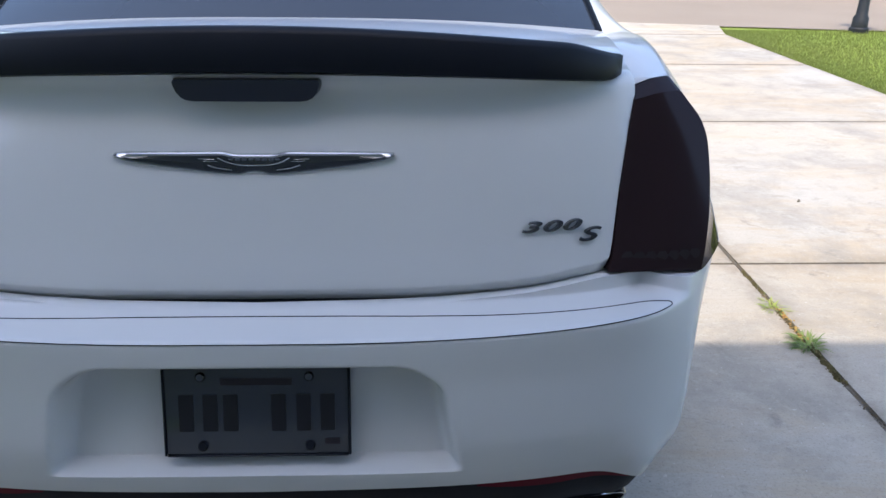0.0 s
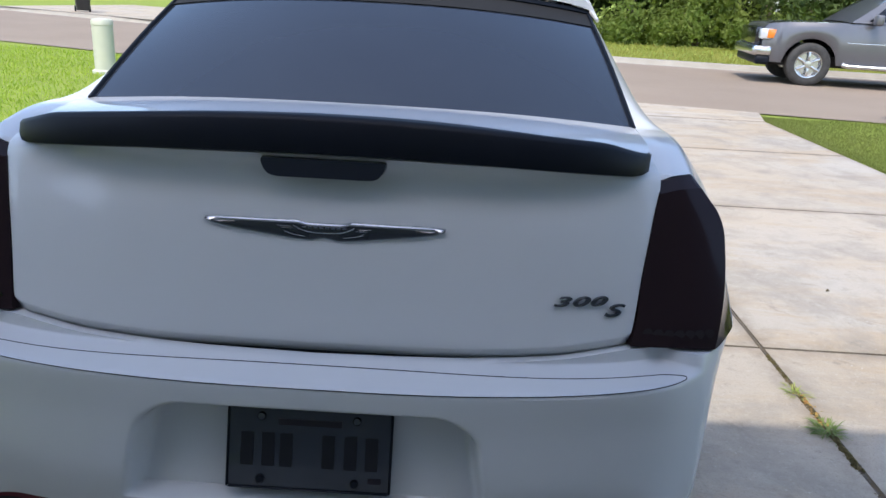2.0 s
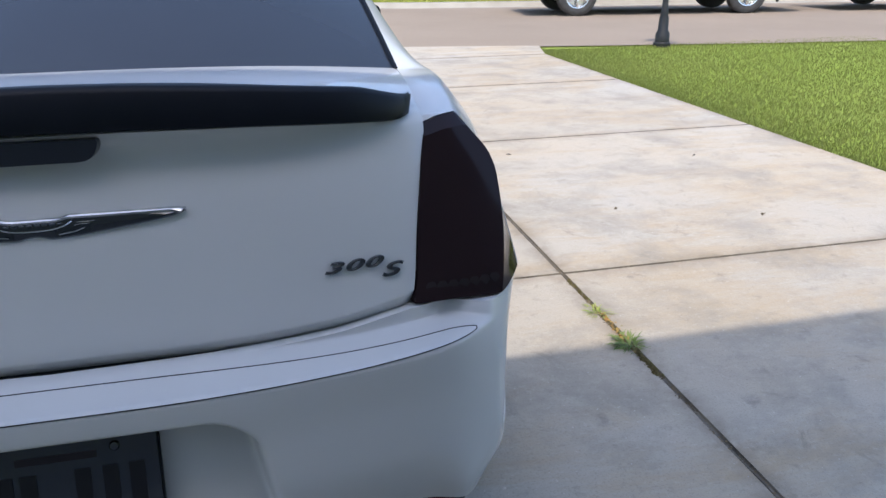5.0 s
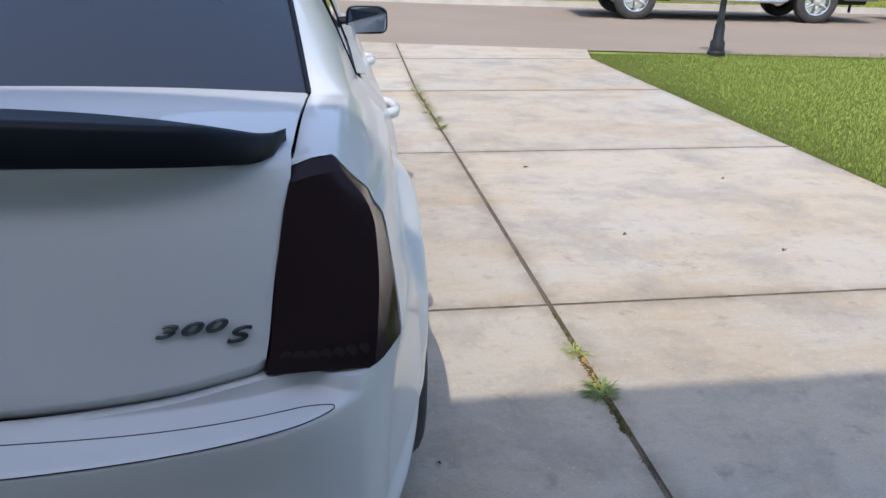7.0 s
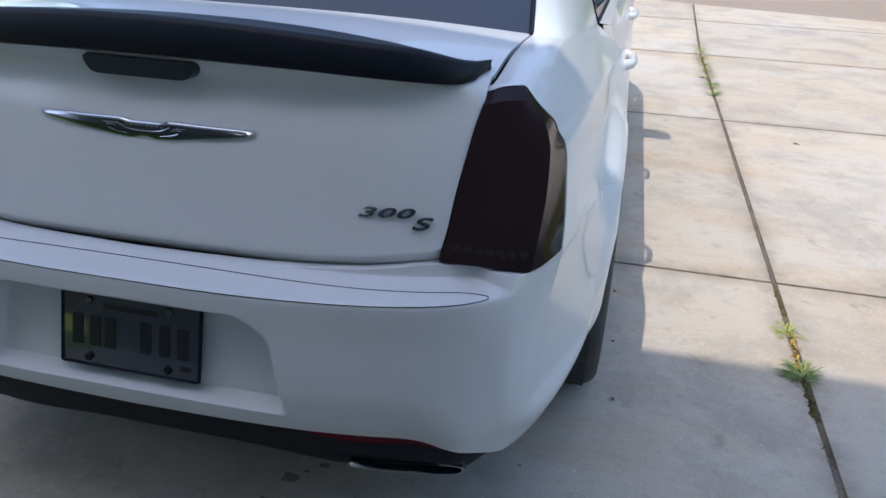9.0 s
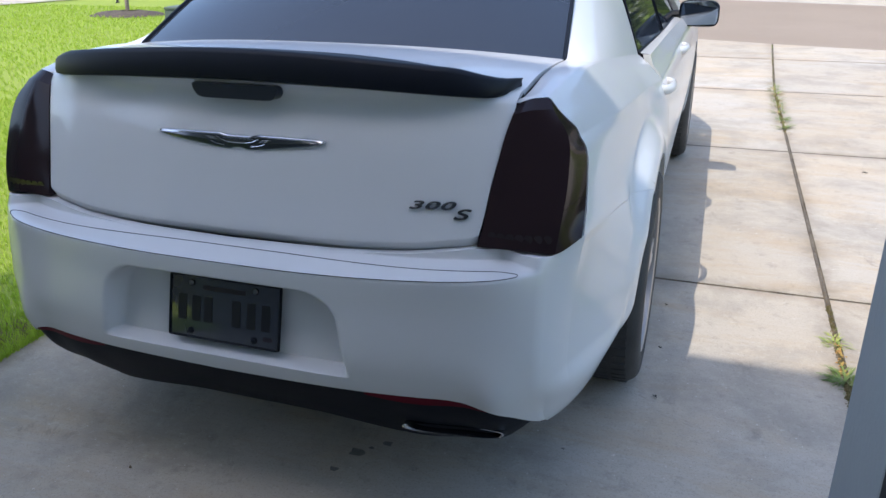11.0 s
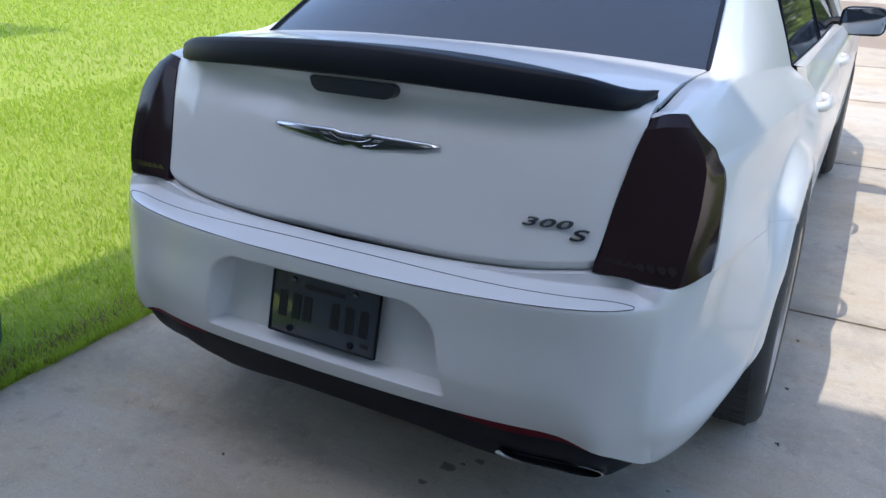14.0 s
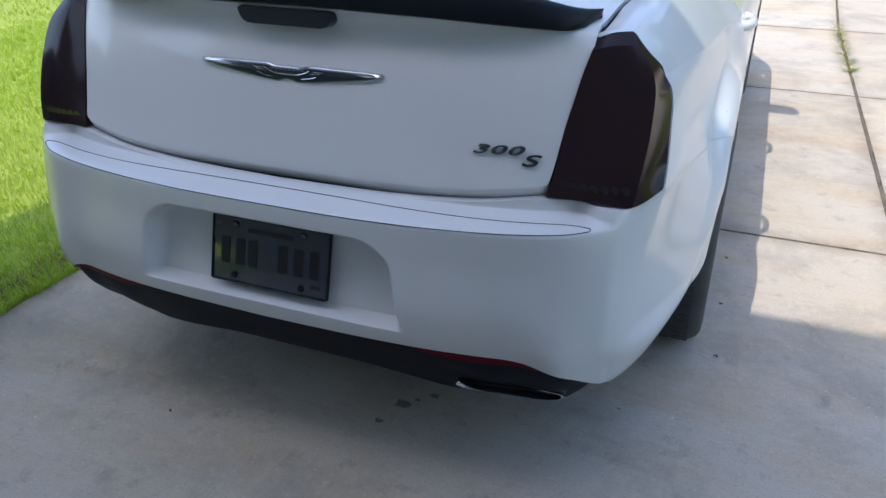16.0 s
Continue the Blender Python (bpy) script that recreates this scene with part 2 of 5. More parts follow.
lid_line = smooth_curve([(0.730, 0.0505), (0.76, 0.053), (0.80, 0.065), (0.84, 0.078), (0.90, 0.094), (0.975, 0.111), (1.04, 0.122), (1.096, 0.124), (1.16, 0.124)])


def bow(x, z):
    u = min(abs(x) / half_width(z), 0.9999)
    return DEEP * (1 - (1 - u ** POWER) ** (1 / POWER))


def side_x(y, z):
    v = 1 - (y - side_line(z)) / DEEP
    if v <= 0:
        return half_width(z)
    return half_width(z) * max(0.0, 1 - min(v, 1) ** POWER) ** (1 / POWER)


hollow = smooth_curve([(0.86, 0.0), (0.93, 0.004), (0.98, 0.011), (1.03, 0.024), (1.06, 0.029), (1.08, 0.024), (1.102, 0.0)])


def lid_y(x, z):
    """The lid is hollowed below the spoiler, less so towards its ends."""
    return lid_line(z) + bow(x, z) + hollow(z) * max(0.0, 1 - (abs(x) / 0.635) ** 5)


sedan = thing("sedan", "pearl white four-door sedan with black trunk spoiler and smoked lights", "car")

# rear bumper with the plate recess
PLATE_TOP, PLATE_LOW = 0.668, 0.467


def recess(x, z):
    """How far the bumper is pushed in round the plate."""
    u = (z - PLATE_LOW) / (PLATE_TOP - PLATE_LOW)
    half = lerp(0.350, 0.312, u) - 0.055 * max(0.0, (u - 0.70) / 0.30) ** 2
    side = step(0.0, 0.030, half - abs(x))
    low = min(1.0, max(0.0, (z - PLATE_LOW + 0.002) / 0.012))
    top = step(0.0, 0.022, PLATE_TOP + 0.004 - z)
    floor = lerp(-0.020, 0.016, u)
    return side * low * top, floor


white_low = smooth_curve([(0.0, 0.422), (0.45, 0.428), (0.55, 0.425), (0.60, 0.418), (0.65, 0.403), (0.70, 0.362), (0.735, 0.305), (0.755, 0.264)])
lid_low = smooth_curve([(0.0, 0.738), (0.25, 0.740), (0.45, 0.749), (0.62, 0.765), (0.78, 0.758), (0.84, 0.750)])


def low_corner(x, z):
    """The bumper is squarer low down at its corners."""
    return 0.030 * math.exp(-((abs(x) - 0.675) / 0.055) ** 2) * (1 - step(0.40, 0.56, z))


def bumper_point(x, z):
    up = 0.0085 * step(0.12, 0.60, abs(x)) * step(0.655, 0.705, z) * (1 - step(0.7225, 0.7345, z))
    y = lerp(tail_line(z - up), side_line(z), step(0.655, 0.758, abs(x))) + bow(x, z) - low_corner(x, z)
    m, floor = recess(x, z)
    return lerp(y, floor + 0.4 * bow(x, z), m) if m > 0 else y


arch_r, wheel_y, wheel_r = 0.405, 1.0, 0.364
seam_line = smooth_curve([(0.08, 0.757), (0.13, 0.772), (0.175, 0.785), (0.232, 0.783), (0.318, 0.775), (0.434, 0.768), (0.567, 0.757), (0.671, 0.747), (0.75, 0.736), (0.79, 0.722)])


crease_x = smooth_curve([(0.15, 0.775), (0.22, 0.791), (0.30, 0.807), (0.40, 0.824), (0.50, 0.836), (0.617, 0.847), (0.80, 0.861), (1.0, 0.872), (1.37, 0.884)])
crease_z = smooth_curve([(0.15, 0.950), (0.30, 0.964), (0.45, 0.976), (0.617, 0.982), (0.85, 0.976), (1.10, 0.962), (1.37, 0.950)])
flank_x = smooth_curve([(0.15, 0.818), (0.22, 0.838), (0.30, 0.851), (0.45, 0.865), (0.60, 0.876), (0.75, 0.886), (1.0, 0.900), (1.37, 0.912)])


def door_x(z):
    """The doors' cross-section."""
    return half_width(min(z, 1.0)) - 0.030 * step(0.93, 1.03, z)


CORNER_Y = 0.200
corner_x = smooth_curve([(0.24, 0.790), (0.33, 0.803), (0.40, 0.808), (0.53, 0.811), (0.66, 0.818), (0.785, 0.833)])
rear_arch_x = smooth_curve([(0.24, 0.912), (0.33, 0.926), (0.40, 0.930), (0.52, 0.931), (0.66, 0.915), (0.79, 0.884)])
under_z = smooth_curve([(0.20, 0.402), (0.41, 0.398), (0.50, 0.438), (0.545, 0.515), (0.60, 0.60)])


def flat_x(y, z):
    """The plane facet of the bumper between its corner crease and the wheel arch, turned under along its lower rim."""
    u = (y - CORNER_Y) / (0.60 - CORNER_Y)
    x = lerp(corner_x(z), rear_arch_x(z), u) + 0.004 * math.sin(math.pi * min(1.0, max(0.0, u)))
    return x - 0.13 * max(0.0, under_z(y) - z) * (1 - step(0.50, 0.60, y))


def panel_x(y, z):
    """A slim flank between seam and crease, swelling to the full width round the wheel and into the door."""
    u = min(1.15, max(0.0, (crease_z(y) - z) / (crease_z(y) - 0.79)))
    slim = lerp(crease_x(y), flank_x(y), u)
    aft = lerp(flat_x(y, z), slim, step(0.755, 0.815, z))
    fore = lerp(side_x(y, z), slim, step(0.42, 0.80, z))
    x = lerp(aft, fore, step(0.55, 0.66, y))
    r = math.hypot(y - wheel_y, z - wheel_r)
    x = lerp(x, max(x, 0.944), (1 - step(0.425, 0.530, r)) * step(0.46, 0.64, z))
    return lerp(x, door_x(z), step(1.05, 1.36, y))


bm = bmesh.new()
xs = sorted({round(v, 4) for v in spaced(0, 0.36, 60) + spaced(0.36, 0.76, 36)})
for sgn in (1, -1):
    rows = []
    for v in spaced(0, 0.105, 8) + spaced(0.105, 0.205, 44)[1:] + spaced(0.205, 0.88, 62)[1:] + spaced(0.88, 0.97, 48)[1:] + spaced(0.97, 1, 6)[1:]:
        row = []
        for x in xs:
            z = lerp(white_low(x), lid_low(x) - 0.004, v)
            row.append((sgn * x, bumper_point(x, z), z))
        # round the corner and on to the wheel arch
        zs = lerp(white_low(0.76), lid_low(0.76) - 0.004, v)
        start = bumper_point(0.76, zs)
        for u in spaced(0.0, 0.24, 8)[1:] + [0.247, 0.25, 0.253] + spaced(0.26, 1.0, 30):
            zr = lerp(0.243, 0.697, v)
            end = wheel_y - math.sqrt(max(0.0, arch_r ** 2 - (zr - wheel_r) ** 2)) if abs(zr - wheel_r) < arch_r else 0.60
            turn = max(CORNER_Y, start + 0.025)
            yy = lerp(start, turn, u / 0.25) if u <= 0.25 else lerp(turn, max(end, 0.592), (u - 0.25) / 0.75)
            ztop = lerp(lid_low(0.78) - 0.004, seam_line(yy), step(0.0, 0.20, u))
            z = lerp(lerp(white_low(0.76), 0.240, step(0, 0.35, u)), ztop, v)
            if u <= 0.25:
                t = u / 0.25
                x = lerp(0.76, panel_x(turn, z), t) + 0.007 * math.sin(math.pi * t)
            else:
                x = panel_x(yy, z)
            row.append((sgn * lerp(side_x(yy, z), x, step(0.33, 0.45, z)), yy, z))
        rows.append(row)
    ledge = []
    for p in rows[-1]:
        u = step(0.58, 0.64, abs(p[0]))
        ledge.append((p[0] * lerp(1.0, 0.985, u), p[1] + lerp(0.022, 0.045, u), p[2]))
    rows.append(ledge)
    rows.append([(p[0] * 0.998, p[1] + 0.004, p[2] - 0.03) for p in ledge])
    grid(bm, rows, flip=sgn < 0)
bmesh.ops.remove_doubles(bm, verts=bm.verts, dist=0.0004)
bumper = part("rear_bumper", bm, PAINT, sedan, "pearl white painted rear bumper", angle=60)


def on_bumper(x, z, out=0.0015):
    return (x, bumper_point(x, z) - out, z)


# the step pad's seam
bm = bmesh.new()
loop = []
for side in (1, -1):
    for k in range(72):
        x = -side * 0.712 * math.cos(math.pi * (k + 0.5) / 72)
        u = abs(x) / 0.712
        s = step(0.12, 0.60, abs(x))
        thick = side * (0.0092 - 0.0042 * s) * (1 - u ** 10) ** 0.31 * (1 - 0.25 * u * u)
        loop.append(on_bumper(x, 0.7207 + 0.0042 * s + 0.0006 * u * u + thick))
tube(bm, loop, 0.0009, 6, closed=True)
part("step_pad_seam", bm, DARK, sedan)

# black valance below the bumper
bm = bmesh.new()
rows = []
for k in range(13):
    v = k / 12
    row = []
    for x in spaced(-0.755, 0.755, 60):
        top = white_low(abs(x)) + 0.004
        low = lerp(0.255, 0.214, step(0.15, 0.5, abs(x))) + 0.046 * step(0.64, 0.755, abs(x))
        z = lerp(low, top, v)
        y = tail_line(z) + bow(x, max(z, 0.3)) + 0.012 - low_corner(x, z) + 0.055 * (1 - v) ** 1.6 - 0.016 * math.sin(math.pi * v) * math.exp(-((abs(x) - 0.58) / 0.13) ** 4)
        row.append((x, y, z))
    rows.append(row)
back = [(p[0], p[1] + 0.25, p[2] + 0.02) for p in rows[0]]
grid(bm, [back] + rows)
part("rear_valance", bm, VALANCE, sedan, "dull black lower bumper valance")

# red reflectors set in the valance
for s in (1, -1):
    bm = bmesh.new()
    rows = []
    for k in range(4):
        v = k / 3
        row = []
        for x in spaced(0.375, 0.66, 16):
            u = (x - 0.375) / 0.285
            top = white_low(x) - 0.001
            z = lerp(top - 0.026 * math.sin(math.pi * min(0.92, 0.12 + 0.8 * u)) - 0.002, top, v)
            y = tail_line(z) + bow(x, max(z, 0.3)) + 0.005 - low_corner(x, z)
            row.append((s * x, y, z))
        rows.append(row)
    grid(bm, rows, flip=s < 0)
    part("reflector", bm, RED_LENS, sedan, "dark red reflector strip")

# exhaust tips
for s in (1, -1):
    bm = bmesh.new()
    out, inner = [], []
    for k in range(28):
        a = 2 * math.pi * k / 28
        cx, cz = math.cos(a), math.sin(a)
        ex = 0.114 * math.copysign(abs(cx) ** 0.6, cx)
        ez = 0.0135 * math.copysign(abs(cz) ** 0.7, cz)
        out.append((ex, ez))
    rings = []
    for grow, dy in ((1.0, 0.22), (1.02, 0.02), (1.02, 0.0), (0.97, -0.002), (0.95, 0.006), (0.93, 0.20)):
        rings.append([Vector((s * (0.567 + ex * grow + 0.05 * ez / 0.0135 * 0.2), 0.048 + (0.03 if s < 0 else 0.0) + dy + 0.34 * ex + 0.1 * ez, 0.299 + ez * (grow if grow > 0.96 else 0.72) - 0.145 * ex)) for ex, ez in out])
    grid(bm, rings, close=True)
    part("exhaust_tip", bm, EXHAUST, sedan, "flat chrome exhaust tip")
    bm = bmesh.new()
    bm.faces.new([bm.verts.new(p + Vector((0, -0.12, 0))) for p in rings[-1]])
    part("exhaust_hole", bm, DARK, sedan)

# trunk lid: rear face and deck
lid_edge = smooth_curve([(0.745, 0.600), (0.80, 0.612), (0.90, 0.624), (1.0, 0.640), (1.07, 0.655), (1.16, 0.66)])
glass_low_y = lambda x: 0.555 + 0.125 * (abs(x) / 0.68) ** 2
deck_centre = smooth_curve([(0.10, 1.118), (0.15, 1.138), (0.25, 1.146), (0.40, 1.146), (0.56, 1.141), (0.70, 1.132)])


def deck_z(x, y):
    drop = smooth_curve_drop(y)
    return deck_centre(y) - drop * (abs(x) / 0.67) ** 2.4


smooth_curve_drop = smooth_curve([(0.12, 0.052), (0.25, 0.066), (0.45, 0.040), (0.68, 0.028)])
bm = bmesh.new()
rows = []
fr = [math.sin(v * math.pi / 2) * 0.35 + v * 0.65 for v in spaced(0, 1, 34)]
fr = [-v for v in fr[:0:-1]] + fr
LIFT = (0.0, 0.004, 0.010, 0.018, 0.023, 0.0250, 0.0265, 0.029, 0.035)
heights = [(d, 0.0) for d in LIFT] + [(LIFT[-1], k / 30) for k in range(1, 31)]
for d, v in heights:
    row = []
    for a in fr:
        zt = 1.102
        e0 = lid_edge(lerp(0.755 + d, zt, v))
        x = a * e0
        # rounded lower corner
        low = lid_low(abs(x)) - 0.008 + 0.007 * max(0.0, (abs(a) - 0.965) / 0.035) ** 2.0
        top = zt - 0.030 * abs(a) ** 2.2
        z = lerp(low + d, top, v)
        row.append((x, lid_y(x, z) + 0.80 * max(0.0, 0.0260 - (z - low)), z))
    rows.append(row)
# over the edge and along the deck
last = rows[-1]
for k in range(1, 19):
    v = k / 18
    row = []
    for i, a in enumerate(fr):
        e1 = lerp(0.655, 0.684, v)
        x = a * e1
        y = lerp(last[i][1] + 0.012, glass_low_y(x) - 0.004, v)
        z = lerp(last[i][2] + 0.012, deck_z(x, y), step(0, 0.25, v))
        row.append((x, y, z))
    rows.append(row)
# rolled rim, down into the shut line
rim = [[(p[0], p[1] + 0.02, p[2] - 0.0) for p in rows[0]]]
grid(bm, rim + rows)
for s in (0, -1):
    edge = [r[s] for r in rows]
    grid(bm, [edge, [(p[0] * 0.992, p[1] + (0.02 if i < len(heights) else 0.0), p[2] - (0.0 if i < len(heights) else 0.02)) for i, p in enumerate(edge)]])
lid = part("trunk_lid", bm, PAINT, sedan, "pearl white trunk lid", angle=50)

# a dark inner shell shows in the shut lines
bm = bmesh.new()
rows = []
for k in range(24):
    z = lerp(0.30, 1.085, k / 23)
    row = []
    for x in spaced(-0.74, 0.74, 40):
        lim = 0.70 if z < 0.9 else lerp(0.70, 0.655, (z - 0.9) / 0.185)
        xx = x / 0.74 * lim
        y = (lid_line(z) if z > 0.73 else tail_line(z)) + bow(xx, z) + 0.055
        row.append((xx, y + (0.06 if z < 0.70 else 0.0), z))
    rows.append(row)
for y in spaced(0.26, 0.60, 5):
    rows.append([(x, max(rows[23][i][1], y), deck_z(x, y) - 0.055) for i, x in enumerate([p[0] for p in rows[23]])])
grid(bm, rows)
part("inner_shell", bm, DARK, sedan)

# tail lights: a smoked lens that turns the corner
lamp_back = smooth_curve([(0.73, 0.118), (0.80, 0.132), (0.90, 0.170), (1.00, 0.215), (1.08, 0.248)])
lamp_corner = smooth_curve([(0.73, 0.776), (0.80, 0.785), (0.90, 0.792), (0.97, 0.789), (1.005, 0.779), (1.05, 0.745), (1.08, 0.722)])
lamp_end = smooth_curve([(0.73, 0.140), (0.77, 0.172), (0.786, 0.183), (0.833, 0.225), (0.89, 0.268), (0.943, 0.297), (0.985, 0.298), (1.04, 0.280), (1.08, 0.258)])


def lamp_point(a, z):
    """a: 0 at the lid, 1 at the lens's far edge on the body side."""
    xi = lid_edge(z) + 0.0032
    yi = lid_line(z) + bow(xi, z) - 0.004
    yc, xc, ye = lamp_back(z), lamp_corner(z), lamp_end(z)
    xe = panel_x(ye, min(z, 0.964))
    if z > 0.964:
        xe = lerp(xe, 0.724, (z - 0.964) / 0.114)
    xe = max(xe - 0.001, xc + 0.004)
    if a <= 0.7:
        u = a / 0.7
        return lerp(xi, xc, u), lerp(yi, yc, u) - 0.010 * math.sin(math.pi * u)
    u = (a - 0.7) / 0.3
    return lerp(xc, xe, u), lerp(yc, ye, u)


lamp_low = smooth_curve([(0.0, 0.7655), (0.30, 0.7665), (0.5, 0.7635), (0.66, 0.7585), (0.74, 0.7600), (1.0, 0.784)])
lamp_top = smooth_curve([(0.0, 1.062), (0.35, 1.074), (0.66, 1.076), (0.80, 1.055), (1.0, 1.005)])
for s in (1, -1):
    bm = bmesh.new()
    rows = []
    for v in spaced(0, 0.94, 24) + [0.96, 0.98, 1.0]:
        row = []
        for a in spaced(0, 1, 30):
            z = lerp(lamp_low(a), lamp_top(a), v)
            x, y = lamp_point(a, z)
            lip = max(0.0, v - 0.94) / 0.06
            row.append((s * x, y + 0.020 * lip * (1 - step(0.7, 1.0, a)), z))
        rows.append(row)
    inner = lambda r, d: [(p[0] * 0.985, p[1] + 0.06, p[2] + d) for p in r]
    grid(bm, [inner(rows[0], 0.0)] + rows + [inner(rows[-1], -0.02)], flip=s < 0)
    for e in (0, -1):
        grid(bm, [[r[e] for r in rows], [(r[e][0] * 0.985, r[e][1] + 0.03, r[e][2]) for r in rows]])
    lamp = part("tail_light", bm, SMOKED, sedan, "smoked dark red tail light lens", angle=16)
    # a lit rib low down behind the smoked lens
    bm = bmesh.new()
    for i in range(7):
        a = 0.10 + 0.085 * i
        x, y = lamp_point(a, 0.80)
        lathe(bm, [(0.009, 0), (0.011, 0.003)], 6, Matrix.Translation((s * x, y - 0.001, 0.792)) @ pose(0, 0, 0, 90, 0, 0))
    part("lens_pattern", bm, material("lens_cell", (0.020, 0.012, 0.014), 0.2) if s > 0 else bpy.data.materials["lens_cell"], lamp)

# black spoiler along the lid's rear edge
bm = bmesh.new()
sec_rows = []
for x in spaced(-0.648, 0.648, 72):
    u = abs(x) / 0.648
    yb = 0.1153 + bow(x, 1.075)
    zb = 1.106 - 0.030 * u ** 2.2
    zt = 1.176 - 0.046 * u ** 2.0
    end = 1 - math.sqrt(1 - min(1.0, max(0.0, (u - 0.915) / 0.085)) ** 2)
    fall = step(0.80, 1.0, u)
    yb2, zt2 = yb + 0.075 * end, lerp(zt, 1.107, lerp(0.55 * fall, 1.0, end))
    zb2 = lerp(zb, 1.097, end)
    front = lerp(0.335, 0.315, u)
    lip = yb2 + 0.010
    sec = [(front, deck_z(x, front) - 0.006), (yb2 + 0.02, zb2 - 0.004), (yb2, zb2 + 0.002), (yb2 - 0.001, zb2 + 0.012),
           (lip - 0.004, lerp(zb2, zt2, 0.85)), (lip + 0.004, zt2 - 0.001), (lip + 0.016, zt2), (lerp(lip, front, 0.5), lerp(zt2, deck_z(x, front), 0.40)), (front, deck_z(x, front) + 0.002)]
    sec_rows.append([(x, y, z) for y, z in sec])
vs = grid(bm, sec_rows, close=True)
bm.faces.new(vs[0]), bm.faces.new(vs[-1])
part("spoiler", bm, SATIN_BLACK, sedan, "satin black lip spoiler", angle=60)

# high brake light under the spoiler
bm = bmesh.new()
top = [(lerp(-0.110, 0.110, k / 24), 1.0945) for k in range(25)]
cor = [(0.1145, 1.0935), (0.1165, 1.0905), (0.1155, 1.084), (0.1115, 1.074), (0.1045, 1.0655), (0.096, 1.0615)]
low = [(lerp(0.085, -0.085, k / 12), 1.0600) for k in range(13)]
outline = top + cor + low + [(-x, z) for x, z in cor[::-1]]
front = [Vector((x, 0.121 + bow(x, 1.09), z)) for x, z in outline]
back = [Vector((x * 1.02, lid_y(x, z) + 0.006, z + (0.002 if z > 1.09 else -0.002))) for x, z in outline]
vs = grid(bm, [back, front], close=True)
bm.faces.new(vs[1])
part("brake_light", bm, material("brake_lens", (0.014, 0.017, 0.027), 0.3, 0, 0.15), sedan, "dark high-mounted brake light")

# winged emblem
wing_top = smooth_curve([(0.0, 0.9735), (0.028, 0.9735), (0.040, 0.975), (0.052, 0.978), (0.10, 0.9775), (0.20, 0.9765), (0.229, 0.975)])
wing_low = smooth_curve([(0.0, 0.9485), (0.010, 0.9475), (0.026, 0.9440), (0.05, 0.9450), (0.10, 0.9510), (0.17, 0.9600), (0.21, 0.9665), (0.229, 0.9735)])
emblem_parent = None
rise = lambda x: 1 - 0.65 * (abs(x) / 0.229) ** 4
EX, EZ = 0.0055, -0.0015
for nm, inset, proud, mat, lab in (("emblem", 0.0, 0.006, CHROME, "chrome winged emblem"), ("emblem_inlay", 0.0026, 0.0072, DARKENED_CHROME, "chrome inlay with a dark reflection in its colour")):
    bm = bmesh.new()
    X = 0.229 - inset * 1.5
    xs_e = spaced(-X, X, 96)
    top = [Vector((x + EX, lid_y(x, 0.965) - proud * rise(x), EZ + wing_top(abs(x)) - inset)) for x in xs_e]
    low_ = [Vector((x + EX, lid_y(x, 0.955) - proud * rise(x), EZ + min(wing_low(abs(x)) + inset, wing_top(abs(x)) - inset - 0.0004))) for x in xs_e]
    mid = [Vector((x + EX, lid_y(x, 0.96) - (proud + 0.0022) * rise(x), (t.z + b.z) / 2)) for x, t, b in zip(xs_e, top, low_)]
    base_t = [p + Vector((0, proud + 0.002, 0.0022)) for p in top]
    base_l = [p + Vector((0, proud + 0.002, -0.0016)) for p in low_]
    edge_t = [p + Vector((0, 0.0026 * rise(p.x), 0.0020 * rise(p.x))) for p in top]
    grid(bm, [base_t, edge_t, top, mid, low_, base_l])
    ob = part(nm, bm, mat, sedan if emblem_parent is None else emblem_parent, lab, angle=20)
    emblem_parent = emblem_parent or ob
# centre shield and its bars
bm = bmesh.new()
shield = []
for k in range(21):
    x = lerp(-0.058, 0.058, k / 20)
    shield.append((x, 0.9600 + 0.013 * (abs(x) / 0.058) ** 3))
tube(bm, [(x, lid_y(x, 0.96) - 0.0098, z) for x, z in shield], 0.0012, 6)
for s in (1, -1):
    for z, a, b in ((0.9690, 0.064, 0.090), (0.9655, 0.060, 0.082)):
        tube(bm, [(s * a, lid_y(a, z) - 0.0098, z), (s * b, lid_y(b, z) - 0.0098, z + 0.001)], 0.0011, 6)
    tube(bm, [(s * 0.036, lid_y(0.05, 0.955) - 0.0096, 0.9525), (s * 0.060, lid_y(0.05, 0.955) - 0.0096, 0.9560), (s * 0.075, lid_y(0.05, 0.955) - 0.0096, 0.9610)], 0.0011, 6)
part("shield_trim", bm, CHROME, emblem_parent).location = (EX, 0, EZ)
ENAMEL = material("grey_enamel", (0.10, 0.11, 0.13), 0.3, 0.6)
for i in range(8):
    x = -0.0385 + 0.011 * i
    bm = bmesh.new()
    box(bm, x - 0.004, x + 0.004, lid_y(x, 0.967) - 0.0094, lid_y(x, 0.967) - 0.006, 0.9638, 0.9700, 0.0006, 1)
    part("shield_bar", bm, ENAMEL, emblem_parent).location = (EX, 0, EZ)


